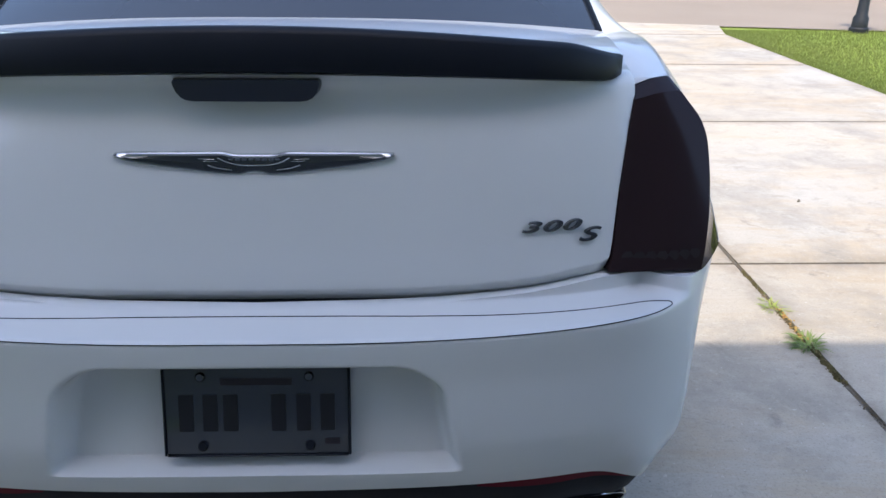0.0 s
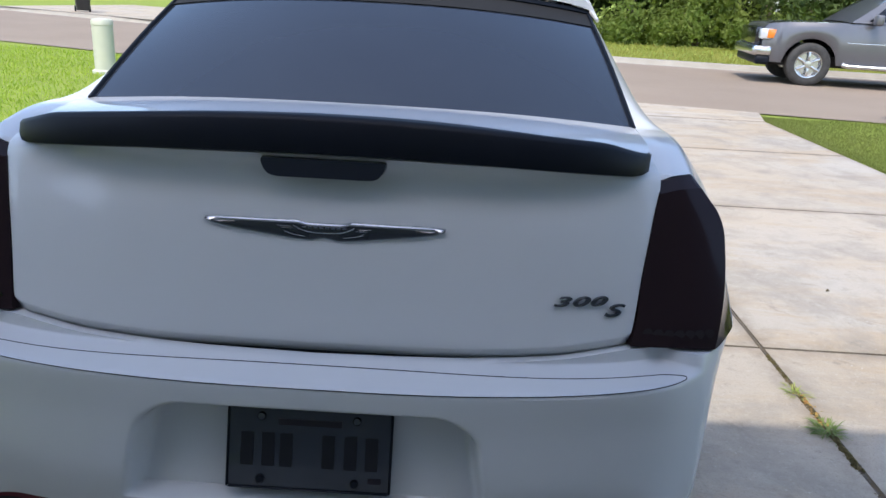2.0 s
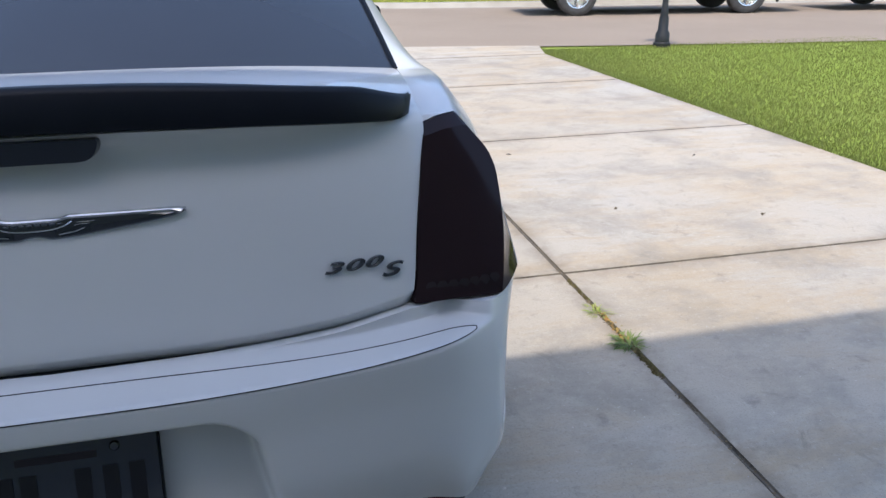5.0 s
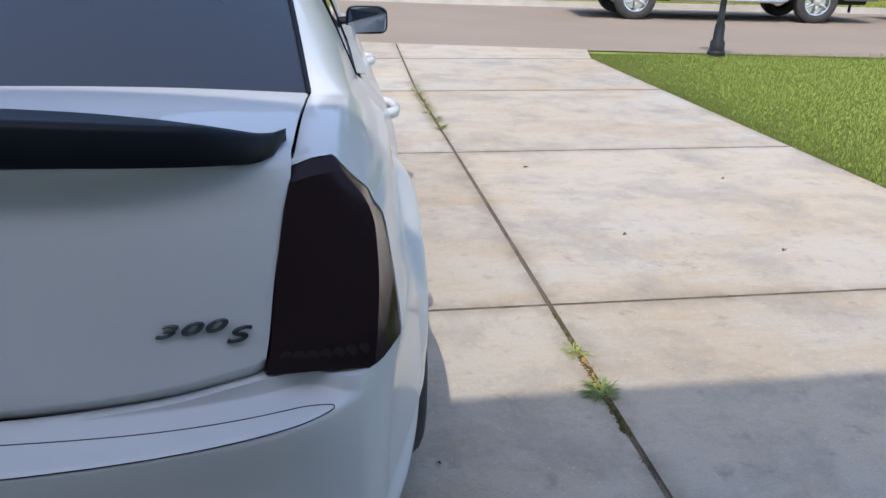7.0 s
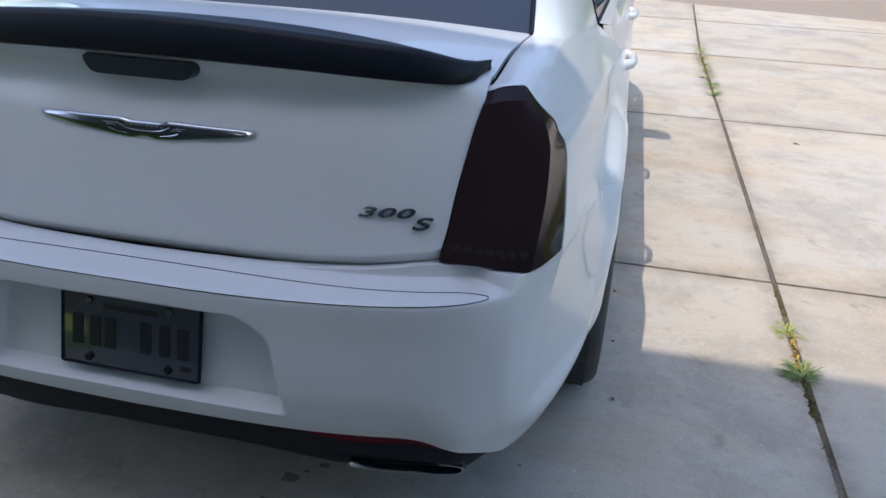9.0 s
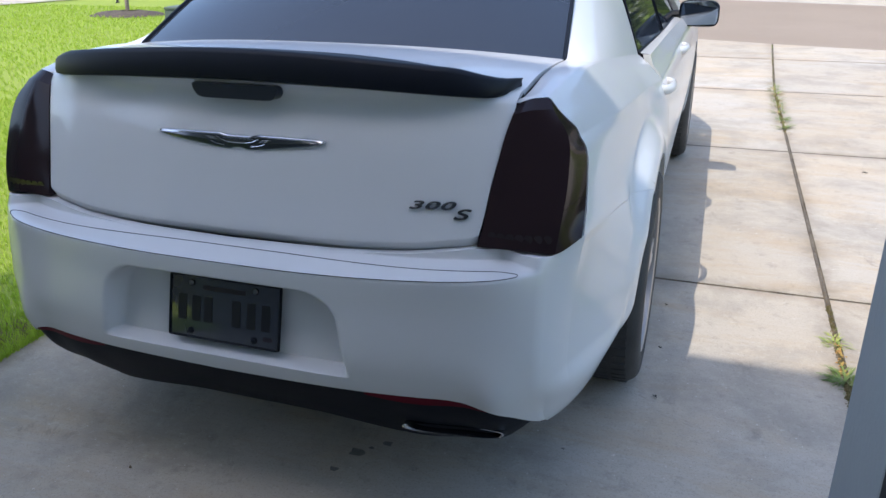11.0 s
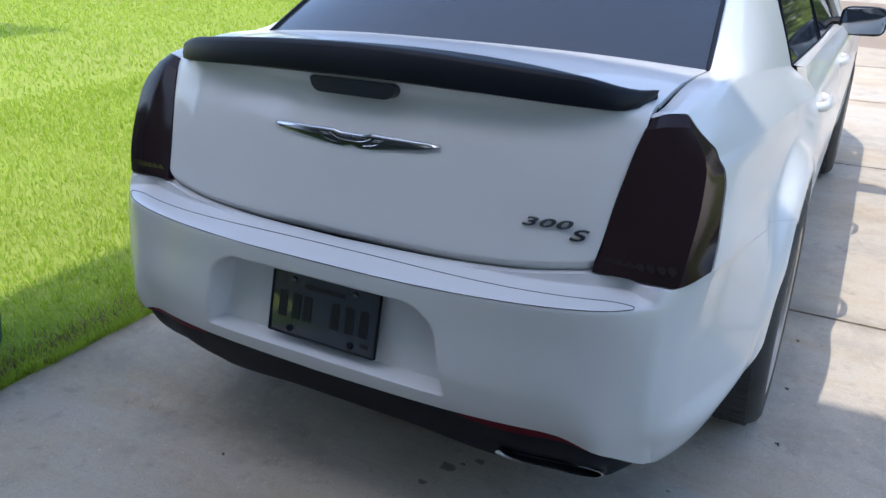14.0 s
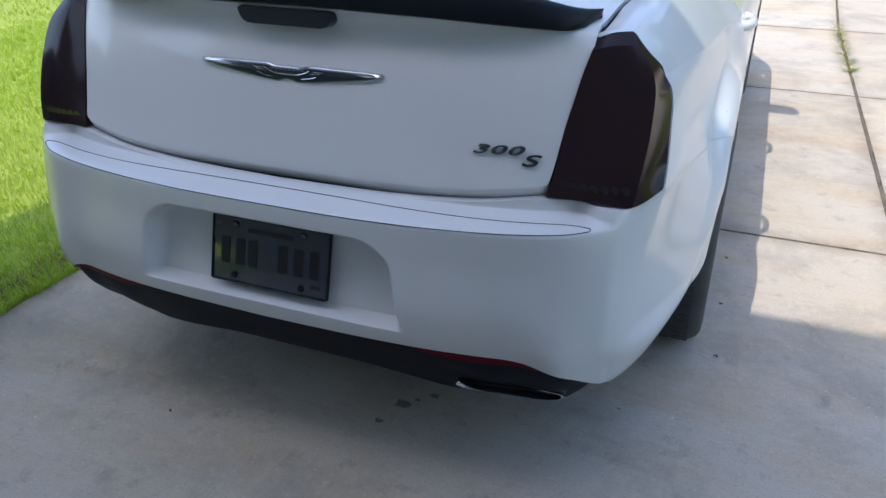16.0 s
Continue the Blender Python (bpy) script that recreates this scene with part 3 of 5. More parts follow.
# badge characters as bevelled solids
def letter(text, size, mat, name, m, label):
    cu = bpy.data.curves.new(name, "FONT")
    cu.body, cu.size, cu.extrude, cu.bevel_depth, cu.shear = text, size, 0.0022, 0.0009, 0.30
    cu.offset = -0.0003
    ob = bpy.data.objects.new(name, cu)
    scene.collection.objects.link(ob)
    bpy.context.view_layer.update()
    me = bpy.data.meshes.new_from_object(ob.evaluated_get(bpy.context.evaluated_depsgraph_get()))
    bpy.data.objects.remove(ob)
    me.materials.clear()
    me.materials.append(mat)
    o = new(name, me)
    o.parent = sedan
    o.matrix_basis = m
    o["label"] = label
    return o


def badge_pose(x, z, wide):
    yaw = math.degrees(math.atan2(lid_y(x + 0.06, z) - lid_y(x, z), 0.06))
    return pose(x, lid_y(x, z) - 0.003, z, 86, 0, yaw) @ Matrix.Diagonal((wide, 1, 1, 1))


for i, ch in enumerate("300"):
    x = 0.446 + 0.0352 * i
    letter(ch, 0.0265, DIMMED_CHROME, "badge_digit", badge_pose(x, 0.8435, 2.45), "slanted chrome badge digit")
letter("S", 0.034, DARKENED_CHROME, "badge_letter", badge_pose(0.548, 0.8230, 2.15), "darkened chrome badge letter")

# number plate in a dark frame
plate_tilt = math.degrees(math.atan2(0.038, 0.145))
PM = pose(0.002, -0.0215, 0.568, 0, 0, 0) @ Matrix.Rotation(-radians(plate_tilt), 4, "X")
bm = bmesh.new()
box(bm, -0.154, 0.154, -0.004, 0.006, -0.076, 0.076, 0.003, 2)
plate = part("number_plate", bm, PLATE_M, sedan, "number plate under a smoked cover")
plate.matrix_basis = PM
bm = bmesh.new()
for x0, x1, z0, z1 in ((-0.1565, -0.1525, -0.078, 0.078), (0.1525, 0.1565, -0.078, 0.078), (-0.1525, 0.1525, -0.079, -0.075), (-0.1525, 0.1525, 0.075, 0.079)):
    box(bm, x0, x1, -0.0075, 0.004, z0, z1, 0.002, 1)
part("plate_frame", bm, SATIN_BLACK, plate)
for x in (-0.118, -0.078, -0.044, 0.036, 0.078, 0.118):
    bm = bmesh.new()
    box(bm, x - 0.012, x + 0.012, -0.0052, -0.003, -0.034, 0.030)
    part("plate_bar", bm, PLATE_INK, plate)
HEADING = material("plate_heading", (0.016, 0.010, 0.016), 0.4)
for x0, x1, z0, z1 in ((-0.060, 0.060, 0.046, 0.058), (0.113, 0.138, -0.058, -0.048)):
    bm = bmesh.new()
    box(bm, x0, x1, -0.0052, -0.003, z0, z1)
    part("plate_small_bar", bm, HEADING, plate)
for x in (-0.092, 0.088):
    for z in (0.061, -0.060):
        bm = bmesh.new()
        lathe(bm, [(0.0085, 0), (0.0085, 0.003), (0.006, 0.006), (0.0, 0.0065)], 12, Matrix.Translation((x, -0.004, z)) @ pose(0, 0, 0, 90, 0, 0))
        part("plate_screw", bm, DIMMED_CHROME if z > 0 else SATIN_BLACK, plate)

# quarter panels with the rear pillars
glass_edge_b, glass_edge_t = Vector((0.688, 0.655, 1.104)), Vector((0.622, 1.190, 1.362))


def inner_edge(y):
    if y < 0.655:
        u = max(0, (y - 0.235) / 0.42)
        x = lerp(0.6568, 0.6865, u)
        return Vector((x, y, deck_z(x, y) if y > 0.25 else lerp(1.068, deck_z(x, 0.25), (y - 0.2) / 0.05)))
    u = (y - 0.655) / 0.535
    p = glass_edge_b.lerp(glass_edge_t, min(u, 1.0))
    if u > 1:
        q = (y - 1.19) / 0.4
        p = Vector((0.622 + 0.0 * q, y, 1.362 + 0.075 * q - 0.018 * q * q))
    return Vector((p.x, y, p.z))


pillar_front_low, pillar_front_top = Vector((0.806, 1.347, 1.030)), Vector((0.688, 1.52, 1.325))


shoulder_x = smooth_curve([(0.20, 0.716), (0.254, 0.724), (0.38, 0.739), (0.503, 0.752), (0.70, 0.768), (1.0, 0.789), (1.35, 0.812)])
shoulder_z = smooth_curve([(0.20, 1.066), (0.254, 1.078), (0.38, 1.097), (0.503, 1.105), (0.70, 1.096), (1.0, 1.070), (1.35, 1.033)])


def shoulder_edge(y):
    return Vector((shoulder_x(y), y, shoulder_z(y)))


def quarter_low(y):
    d = abs(y - wheel_y)
    arch = wheel_r + math.sqrt(arch_r ** 2 - d * d) if d < arch_r else 0.0
    if y < 0.785:
        return max(arch, seam_line(y) + 0.0014)
    return max(arch, 0.30)


def quarter_point(j, v):
    """j: rear to front, v: from the arch up over the shoulder to the inner edge."""
    zr = lerp(0.775, 0.93, min(1, v / 0.45))
    yb = lamp_end(zr) + 0.006
    if v <= 0.45:
        w = v / 0.45
        y = lerp(yb, 1.372, j)
        z = lerp(quarter_low(y), crease_z(y) - 0.05, w)
        return Vector((panel_x(y, z), y, z))
    if v <= 0.65:
        w = (v - 0.45) / 0.20
        zz = lerp(0.93, 1.08, w)
        y = lerp(lamp_end(zz) + 0.006, lerp(1.372, 1.347, w), j)
        kz = crease_z(y)
        a, c = Vector((panel_x(y, kz - 0.05), y, kz - 0.05)), shoulder_edge(y)
        k = Vector((panel_x(y, kz), y, kz))
        if w < 0.5:
            return a.lerp(k, w * 2)
        u = w * 2 - 1
        return k.lerp(c, u) + Vector((0.003, 0, 0.003)) * math.sin(math.pi * u)
    w = (v - 0.65) / 0.35
    y = lerp(lerp(lamp_end(1.08) + 0.006, 0.232, w), lerp(1.347, 1.52, w), j)
    c, e = shoulder_edge(y), inner_edge(y)
    b = c.lerp(e, 0.5) + lerp(Vector((0.004, 0, 0.004)), Vector((0.020, 0, 0.014)), step(0.75, 1.15, y))
    return c * (1 - w) ** 2 + b * 2 * w * (1 - w) + e * w * w


def lens_edge(v):
    """The panel's rear edge, along the lens's side and over its top."""
    if v <= 0.58:
        z = lerp(0.786, 0.93, v / 0.45) if v <= 0.45 else lerp(0.93, 1.004, (v - 0.45) / 0.13)
        a = 1.0
    else:
        a = 1 - (v - 0.58) / 0.42
        z = lamp_top(a)
    x, y = lamp_point(a, z)
    lift = step(0.50, 0.66, v)
    return Vector((x + 0.003 * (1 - lift), y + 0.005 + 0.017 * lift * (1 - step(0.7, 1.0, a)), z + 0.0015 * lift))


def quarter_full(j, v):
    p = quarter_point(j, v)
    if j < 0.35:
        p = p + (lens_edge(v) - quarter_point(0, v)) * (1 - step(0, 0.35, j))
    return p


for s in (1, -1):
    bm = bmesh.new()
    rows = []
    for v in sorted(spaced(0, 1, 60) + [0.541, 0.5455, 0.5545, 0.559, 0.641, 0.6455, 0.6545, 0.659]):
        rows.append([Vector((s * p.x, p.y, p.z)) for p in (quarter_full(j, v) for j in spaced(0, 1, 80))])
    grid(bm, rows, flip=s < 0)
    back = [r[0] for r in rows]
    grid(bm, [back, [Vector((p.x * 0.97, p.y + 0.01, p.z)) for p in back]])
    # the rolled arch lip and the shut-line rims
    grid(bm, [rows[0], [Vector((p.x * 0.965, p.y, p.z + 0.004)) for p in rows[0]]])
    grid(bm, [rows[-1], [Vector((p.x * 0.99, p.y, p.z - 0.02)) for p in rows[-1]]])
    part("quarter_panel", bm, PAINT, sedan, "pearl white rear quarter panel and roof pillar", angle=50)

# rear window
bm = bmesh.new()
rows = []
for v in spaced(0, 1, 20):
    row = []
    for a in spaced(-1, 1, 32):
        e = glass_edge_b.lerp(glass_edge_t, v)
        x = a * (e.x - 0.004)
        yc = lerp(0.555, 1.02, v)
        zc = lerp(1.138, 1.405, v)
        k = abs(a) ** 2.2
        row.append((x, lerp(yc, e.y, k), lerp(zc, e.z, k) + 0.010 * math.sin(math.pi * v) - 0.004))
    rows.append(row)
grid(bm, rows)
part("rear_window", bm, GLASS, sedan, "tinted rear window")
bm = bmesh.new()
for s in (0, -1):
    tube(bm, [Vector(r[s]) + Vector((0, -0.001, 0.003)) for r in rows], 0.006, 6)
tube(bm, [Vector(p) + Vector((0, 0.004, 0.004)) for p in rows[-1]], 0.012, 6)
part("window_seal", bm, SATIN_BLACK, sedan)
bm = bmesh.new()
grid(bm, [[Vector(p) + Vector((0, -0.002, 0.0025)) for p in r] for r in rows[17:]])
part("window_band", bm, DARK, sedan, "black printed top band")

# roof
roof_z = smooth_curve([(1.02, 1.405), (1.3, 1.448), (1.8, 1.482), (2.3, 1.484), (2.8, 1.455), (3.15, 1.40)])
edge_x = smooth_curve([(1.02, 0.640), (1.3, 0.640), (1.8, 0.655), (2.5, 0.65), (3.15, 0.63)])
edge_z = smooth_curve([(1.02, 1.29), (1.19, 1.365), (1.5, 1.400), (2.0, 1.425), (2.5, 1.415), (3.15, 1.335)])
bm = bmesh.new()
rows = []
for k in range(30):
    row = []
    for a in spaced(-1, 1, 28):
        y0 = lerp(1.02, 1.19, abs(a) ** 2.2)
        y = lerp(y0, 3.10 - 0.0 * a * a, k / 29)
        x = a * edge_x(y)
        row.append((x, y, lerp(roof_z(y), edge_z(max(y, 1.19)), abs(a) ** 2.6) + 0.004))
    rows.append(row)
grid(bm, rows)
part("roof", bm, PAINT, sedan, "pearl white roof")

# windscreen
bm = bmesh.new()
grid(bm, [[(a * lerp(0.63, 0.74, v), lerp(3.10, 3.78, v) + 0.10 * v * (1 - a * a), lerp(lerp(roof_z(3.1), edge_z(3.1), a * a), 1.02 - 0.02 * a * a, v)) for a in spaced(-1, 1, 16)] for v in spaced(0, 1, 8)])
part("windscreen", bm, GLASS, sedan)

# doors, front fenders, side windows
belt = lambda y: lerp(1.030, 0.985, (y - 1.35) / 1.9)


def side_panel(name, y0, y1, low0, label, z_top=None, arch=None):
    for s in (1, -1):
        bm = bmesh.new()
        rows = []
        for v in spaced(0, 1, 22):
            row = []
            for y in spaced(y0 + 0.003, y1 - 0.003, 30):
                low = low0
                if arch is not None and abs(y - arch) < arch_r:
                    low = max(low0, wheel_r + math.sqrt(arch_r ** 2 - (y - arch) ** 2))
                top = belt(y) if z_top is None else z_top
                z = lerp(low, top, v)
                taper = 0.05 * step(4.2, 4.95, y) ** 2 * 3
                x = door_x(z) - taper
                x -= 0.012 * math.exp(-((z - 0.46) / 0.09) ** 2) * (1 if arch is None else 0)
                row.append(Vector((s * x, y, z)))
            rows.append(row)
        grid(bm, rows, flip=s < 0)
        for e in (0, -1):
            grid(bm, [[r[e] for r in rows], [Vector((r[e].x * 0.97, r[e].y, r[e].z)) for r in rows]])
        grid(bm, [rows[-1], [Vector((p.x * 0.95, p.y, p.z + 0.004)) for p in rows[-1]]])
        part(name, bm, PAINT, sedan, label, angle=50)


side_panel("rear_door", 1.372, 2.33, 0.24, "pearl white rear door")
side_panel("front_door", 2.33, 3.45, 0.24, "pearl white front door")
side_panel("front_fender", 3.45, 4.92, 0.24, "pearl white front fender", 0.93, arch=4.05)


def window_pane(name, corners):
    """corners: low rear, low front, top front, top rear as (x, y, z)."""
    a, b, c, d = [Vector(p) for p in corners]
    for s in (1, -1):
        f = lambda p: Vector((s * p.x, p.y, p.z))
        bm = bmesh.new()
        grid(bm, [[f(a.lerp(b, u).lerp(d.lerp(c, u), v)) for u in spaced(0, 1, 8)] for v in spaced(0, 1, 8)], flip=s < 0)
        part(name, bm, GLASS, sedan, "tinted side window")
        bm = bmesh.new()
        tube(bm, [f(p) for p in (a, b, c, d)], 0.006, 6, closed=True)
        part("window_trim", bm, SATIN_BLACK, sedan)


window_pane("side_window", [(0.810, 1.354, 1.036), (0.822, 2.30, 1.008), (0.668, 2.28, 1.405), (0.684, 1.528, 1.336)])
window_pane("side_window", [(0.822, 2.36, 1.008), (0.818, 3.38, 0.985), (0.652, 3.02, 1.345), (0.668, 2.34, 1.405)])
for s in (1, -1):
    bm = bmesh.new()
    tube(bm, [(s * 0.70, 1.50, 1.335), (s * 0.682, 1.75, 1.402), (s * 0.675, 2.3, 1.428), (s * 0.662, 3.05, 1.365), (s * 0.745, 3.42, 1.17), (s * 0.815, 3.72, 0.985)], [0.006, 0.018, 0.028, 0.030, 0.030, 0.030], 8)
    part("roof_rail", bm, PAINT, sedan, "pearl white door frame and pillar")

# bonnet, nose and floor
bm = bmesh.new()
grid(bm, [[(a * lerp(0.885, 0.78, v), lerp(3.70, 4.90, v), lerp(1.0, 0.80, v ** 1.6) - 0.06 * abs(a) ** 2.5) for a in spaced(-1, 1, 16)] for v in spaced(0, 1, 12)])
part("bonnet", bm, PAINT, sedan, "pearl white bonnet")
bm = bmesh.new()
grid(bm, [[(a * 0.86, 4.97 - 0.14 * abs(a) ** 3, z) for a in spaced(-1, 1, 16)] for z in (0.20, 0.45, 0.62, 0.80)])
part("front_bumper", bm, PAINT, sedan)
bm = bmesh.new()
box(bm, -0.62, 0.62, 0.30, 4.85, 0.155, 0.30, 0.02, 1)
part("underbody", bm, DARK, sedan)
bm = bmesh.new()
box(bm, -0.80, 0.80, 1.30, 3.6, 0.30, 0.98, 0.03, 1)
box(bm, -0.60, 0.60, 0.30, 1.5, 0.30, 1.00, 0.03, 1)
part("cabin_inner", bm, DARK, sedan)
# wheel wells
for s in (1, -1):
    for wy in (wheel_y, 4.05):
        bm = bmesh.new()
        rows = []
        for x in (0.62, 0.90):
            rows.append([(s * x, wy - math.cos(math.pi * k / 16) * 0.400, wheel_r + math.sin(math.pi * k / 16) * 0.400) for k in range(17)])
        grid(bm, rows)
        part("wheel_liner", bm, DARK, sedan)

# door handles
for s in (1, -1):
    for hy in (1.325, 2.385):
        bm = bmesh.new()
        path = [(0.880, 0.0), (0.912, 0.008), (0.931, 0.035), (0.938, 0.09), (0.934, 0.15), (0.916, 0.19), (0.880, 0.205)]
        tube(bm, [(s * x, hy + d, 0.918) for x, d in path], [0.012, 0.013, 0.013, 0.013, 0.013, 0.012, 0.011], 10)
        bmesh.ops.scale(bm, vec=(1, 1, 1.35), space=Matrix.Translation((0, 0, -0.918)), verts=bm.verts)
        part("door_handle", bm, PAINT, sedan, "white loop door handle")

# door mirrors
for s in (1, -1):
    bm = bmesh.new()
    rows = []
    for k, (dy, sc) in enumerate(((0.0, 0.93), (0.008, 1.0), (0.06, 0.98), (0.11, 0.80), (0.145, 0.45), (0.155, 0.1))):
        rows.append([Vector((s * (0.955 + 0.107 * sc * math.copysign(abs(math.cos(t)) ** 0.42, math.cos(t))), 3.18 + dy + s * 0 - 0.15 * (0.118 * sc * math.cos(t)), 1.015 + 0.070 * sc * math.copysign(abs(math.sin(t)) ** 0.5, math.sin(t)))) for t in [2 * math.pi * i / 24 for i in range(24)]])
    vs = grid(bm, rows, close=True)
    bm.faces.new(vs[-1])
    mir = part("door_mirror", bm, SATIN_BLACK, sedan, "dark door mirror housing")
    bm = bmesh.new()
    bm.faces.new([bm.verts.new(p + Vector((0, 0.006, 0))) for p in rows[0]])
    part("mirror_glass", bm, material("mirror_silver", (0.34, 0.37, 0.41), 0.05, 1.0) if s > 0 else bpy.data.materials["mirror_silver"], mir, smooth=False)
    bm = bmesh.new()
    tube(bm, [(s * 0.80, 3.27, 1.0), (s * 0.90, 3.26, 1.01)], 0.022, 8)
    part("mirror_arm", bm, SATIN_BLACK, mir)


# wheels
def wheel(s, wy):
    w = new("wheel")
    w.parent = sedan
    w.empty_display_size = 0.1
    w.matrix_basis = pose(s * 0.950, wy, wheel_r, 0, 90 * s, 0)
    bm = bmesh.new()
    lathe(bm, [(0.262, -0.225), (0.335, -0.228), (0.352, -0.215), (0.362, -0.19), (0.364, -0.12), (0.361, -0.048), (0.354, -0.028), (0.342, -0.012), (0.325, -0.003), (0.285, 0.0), (0.258, -0.012)], 48, cap=False)
    for k in range(60):
        a = 2 * math.pi * k / 60
        for hz in (-0.175, -0.115, -0.060):
            box(bm, -0.012, 0.012, 0.359, 0.3643, hz - 0.022, hz + 0.022, m=Matrix.Rotation(a, 4, "Z"))
    part("tyre", bm, TYRE, w, "black rubber tyre", angle=30)
    bm = bmesh.new()
    lathe(bm, [(0.262, -0.010), (0.256, -0.004), (0.246, -0.008), (0.240, -0.04), (0.232, -0.18), (0.20, -0.20)], 48, cap=False)
    part("rim", bm, RIM, w, "dark metal rim")
    for k in range(5):
        for d in (-0.13, 0.13):
            bm = bmesh.new()
            box(bm, -0.016, 0.016, 0.03, 0.243, -0.045, -0.016, 0.006, 2, Matrix.Rotation(2 * math.pi * k / 5 + d, 4, "Z"))
            part("spoke", bm, RIM, w)
    bm = bmesh.new()
    lathe(bm, [(0.0, -0.02), (0.03, -0.018), (0.058, -0.026), (0.066, -0.05), (0.066, -0.09)], 24, cap=False)
    part("hub_cap", bm, RIM, w)
    bm = bmesh.new()
    lathe(bm, [(0.02, -0.12), (0.17, -0.12), (0.17, -0.14), (0.02, -0.14)], 24)
    part("brake_disc", bm, DARKENED_CHROME, w)


for s in (1, -1):
    for wy in (wheel_y, 4.05):
        wheel(s, wy)


# ---- ground, drive, road, house ----
CONCRETE = concrete("pale_concrete", (0.435, 0.398, 0.345), (0.285, 0.257, 0.217), (0.442, 0.374, 0.288))
ROAD = material("road_surface", (0.272, 0.218, 0.170), 0.9, 0, 0, (0.245, 0.196, 0.152), 0.5, 70, 0.4, 0.4, 0.2, 8, (0.315, 0.258, 0.206))
KERB = material("kerb_concrete", (0.36, 0.33, 0.28), 0.85, 0, 0, (0.29, 0.265, 0.22), 1.3, 40, 0.3)
SOIL = material("joint_soil", (0.055, 0.046, 0.036), 0.95, 0, 0, (0.18, 0.15, 0.115), 6, 120, 0.9, 0.6, 0.2, 8, (0.17, 0.14, 0.10))
TURF = material("turf_soil", (0.235, 0.315, 0.050), 0.95, 0, 0, (0.22, 0.28, 0.055), 0.35, 30, 0.8, 0.5, 0.1, 8, (0.26, 0.28, 0.08))


def structure(name, bm, mat, label, category, smooth=False):
    ob = new(name, mesh_of(name, bm, mat, smooth))
    return tagged(ob, label, category, kind="structure")


bm = bmesh.new()
grid(bm, [[(x, y, -0.03) for x in (-600, -60, 0, 60, 600)] for y in (-600, -60, 0, 60, 600)])
structure("ground", bm, TURF, "bright green lawn ground under the grass", "lawn")

near_road = smooth_curve([(-60, 38.0), (-20, 20.0), (-10.6, 15.4), (-7.2, 14.0), (-3, 12.2), (1.0, 10.75), (4.3, 9.95), (10, 9.0), (30, 7.0), (80, 6.0)])
far_road = smooth_curve([(-60, 48.0), (-20, 29.0), (-10, 23.6), (0, 19.6), (4.2, 18.0), (11.5, 16.9), (30, 15.0), (80, 14.0)])
bm = bmesh.new()
xs_r = spaced(-60, 80, 70)
grid(bm, [[(x, lerp(near_road(x), far_road(x), v), -0.012 + 0.03 * math.sin(math.pi * v)) for x in xs_r] for v in spaced(0, 1, 8)])
structure("road", bm, ROAD, "worn pale brownish road surface", "road")
for nm, f, a, b in (("kerb_far", far_road, 0.0, 0.42),):
    bm = bmesh.new()
    grid(bm, [[(x, f(x) + d, z) for x in xs_r] for d, z in ((a, -0.02), (a + 0.12, 0.005), (a + 0.20, 0.10), (b, 0.11), (b, -0.03))])
    structure(nm, bm, KERB, "pale concrete kerb along the road", "kerb")

# unseen house added behind the camera, its eave throwing the drive's long shade
EAVE_Z = 5.6
EAVE_Y = 1.165 - 0.566 * EAVE_Z
EAVE_X = -1.93 - 0.21 * EAVE_Z
SIDING = material("brown_siding", (0.24, 0.222, 0.208), 0.7, 0, 0, (0.21, 0.196, 0.184), 1.5, 60, 0.1)
bm = bmesh.new()
box(bm, EAVE_X + 0.4, 3.3, EAVE_Y - 9.0, EAVE_Y - 0.4, 0, 5.45)
structure("wall_house", bm, SIDING, "unseen brown rendered house wall added behind the drive", "wall")
bm = bmesh.new()
x0, x1, ya, yb = EAVE_X, 3.7, EAVE_Y, EAVE_Y - 9.8
grid(bm, [[(x0, ya, 5.46), (x1, ya, 5.46)], [(x0, ya, EAVE_Z), (x1, ya, EAVE_Z)], [(x0, (ya + yb) / 2, 7.2), (x1, (ya + yb) / 2, 7.2)], [(x0, yb, EAVE_Z), (x1, yb, EAVE_Z)], [(x0, yb, 5.46), (x1, yb, 5.46)], [(x0, ya, 5.46), (x1, ya, 5.46)]])
structure("roof_house", bm, material("roof_shingle", (0.10, 0.09, 0.085), 0.9, 0, 0, (0.14, 0.13, 0.12), 5, 60, 0.4), "unseen shingled roof, its overhanging eave added to shade the drive", "roof")
# unseen side wall, added to block the open sky there
bm = bmesh.new()
box(bm, -8.2, -8.0, -14.0, -2.6, 0, 4.6)
structure("wall_side", bm, SIDING, "plain unseen brown wall added to close the plot", "wall")
# a pier at the edge of the drive
bm = bmesh.new()
box(bm, 1.295, 1.55, -0.63, -0.40, 0.0, 2.4, 0.006, 2)
structure("pier", bm, material("grey_pier_paint", (0.30, 0.30, 0.30), 0.7, 0, 0, (0.26, 0.26, 0.26), 3, 90, 0.1), "plain grey painted pier beside the drive", "pier")

# black strip painted in for the unlit face behind the pier
bm = bmesh.new()
box(bm, 1.293, 1.56, -0.665, -0.634, 0.0, 2.4, 0.004, 1)
structure("pier_track", bm, DARK, "black strip standing for the pier's unlit inner face", "track")

# concrete slabs of the drive, one by one
drive = tagged(new("driveway"), "pale concrete driveway of jointed slabs", "driveway", kind="structure")
rng = random.Random(4)
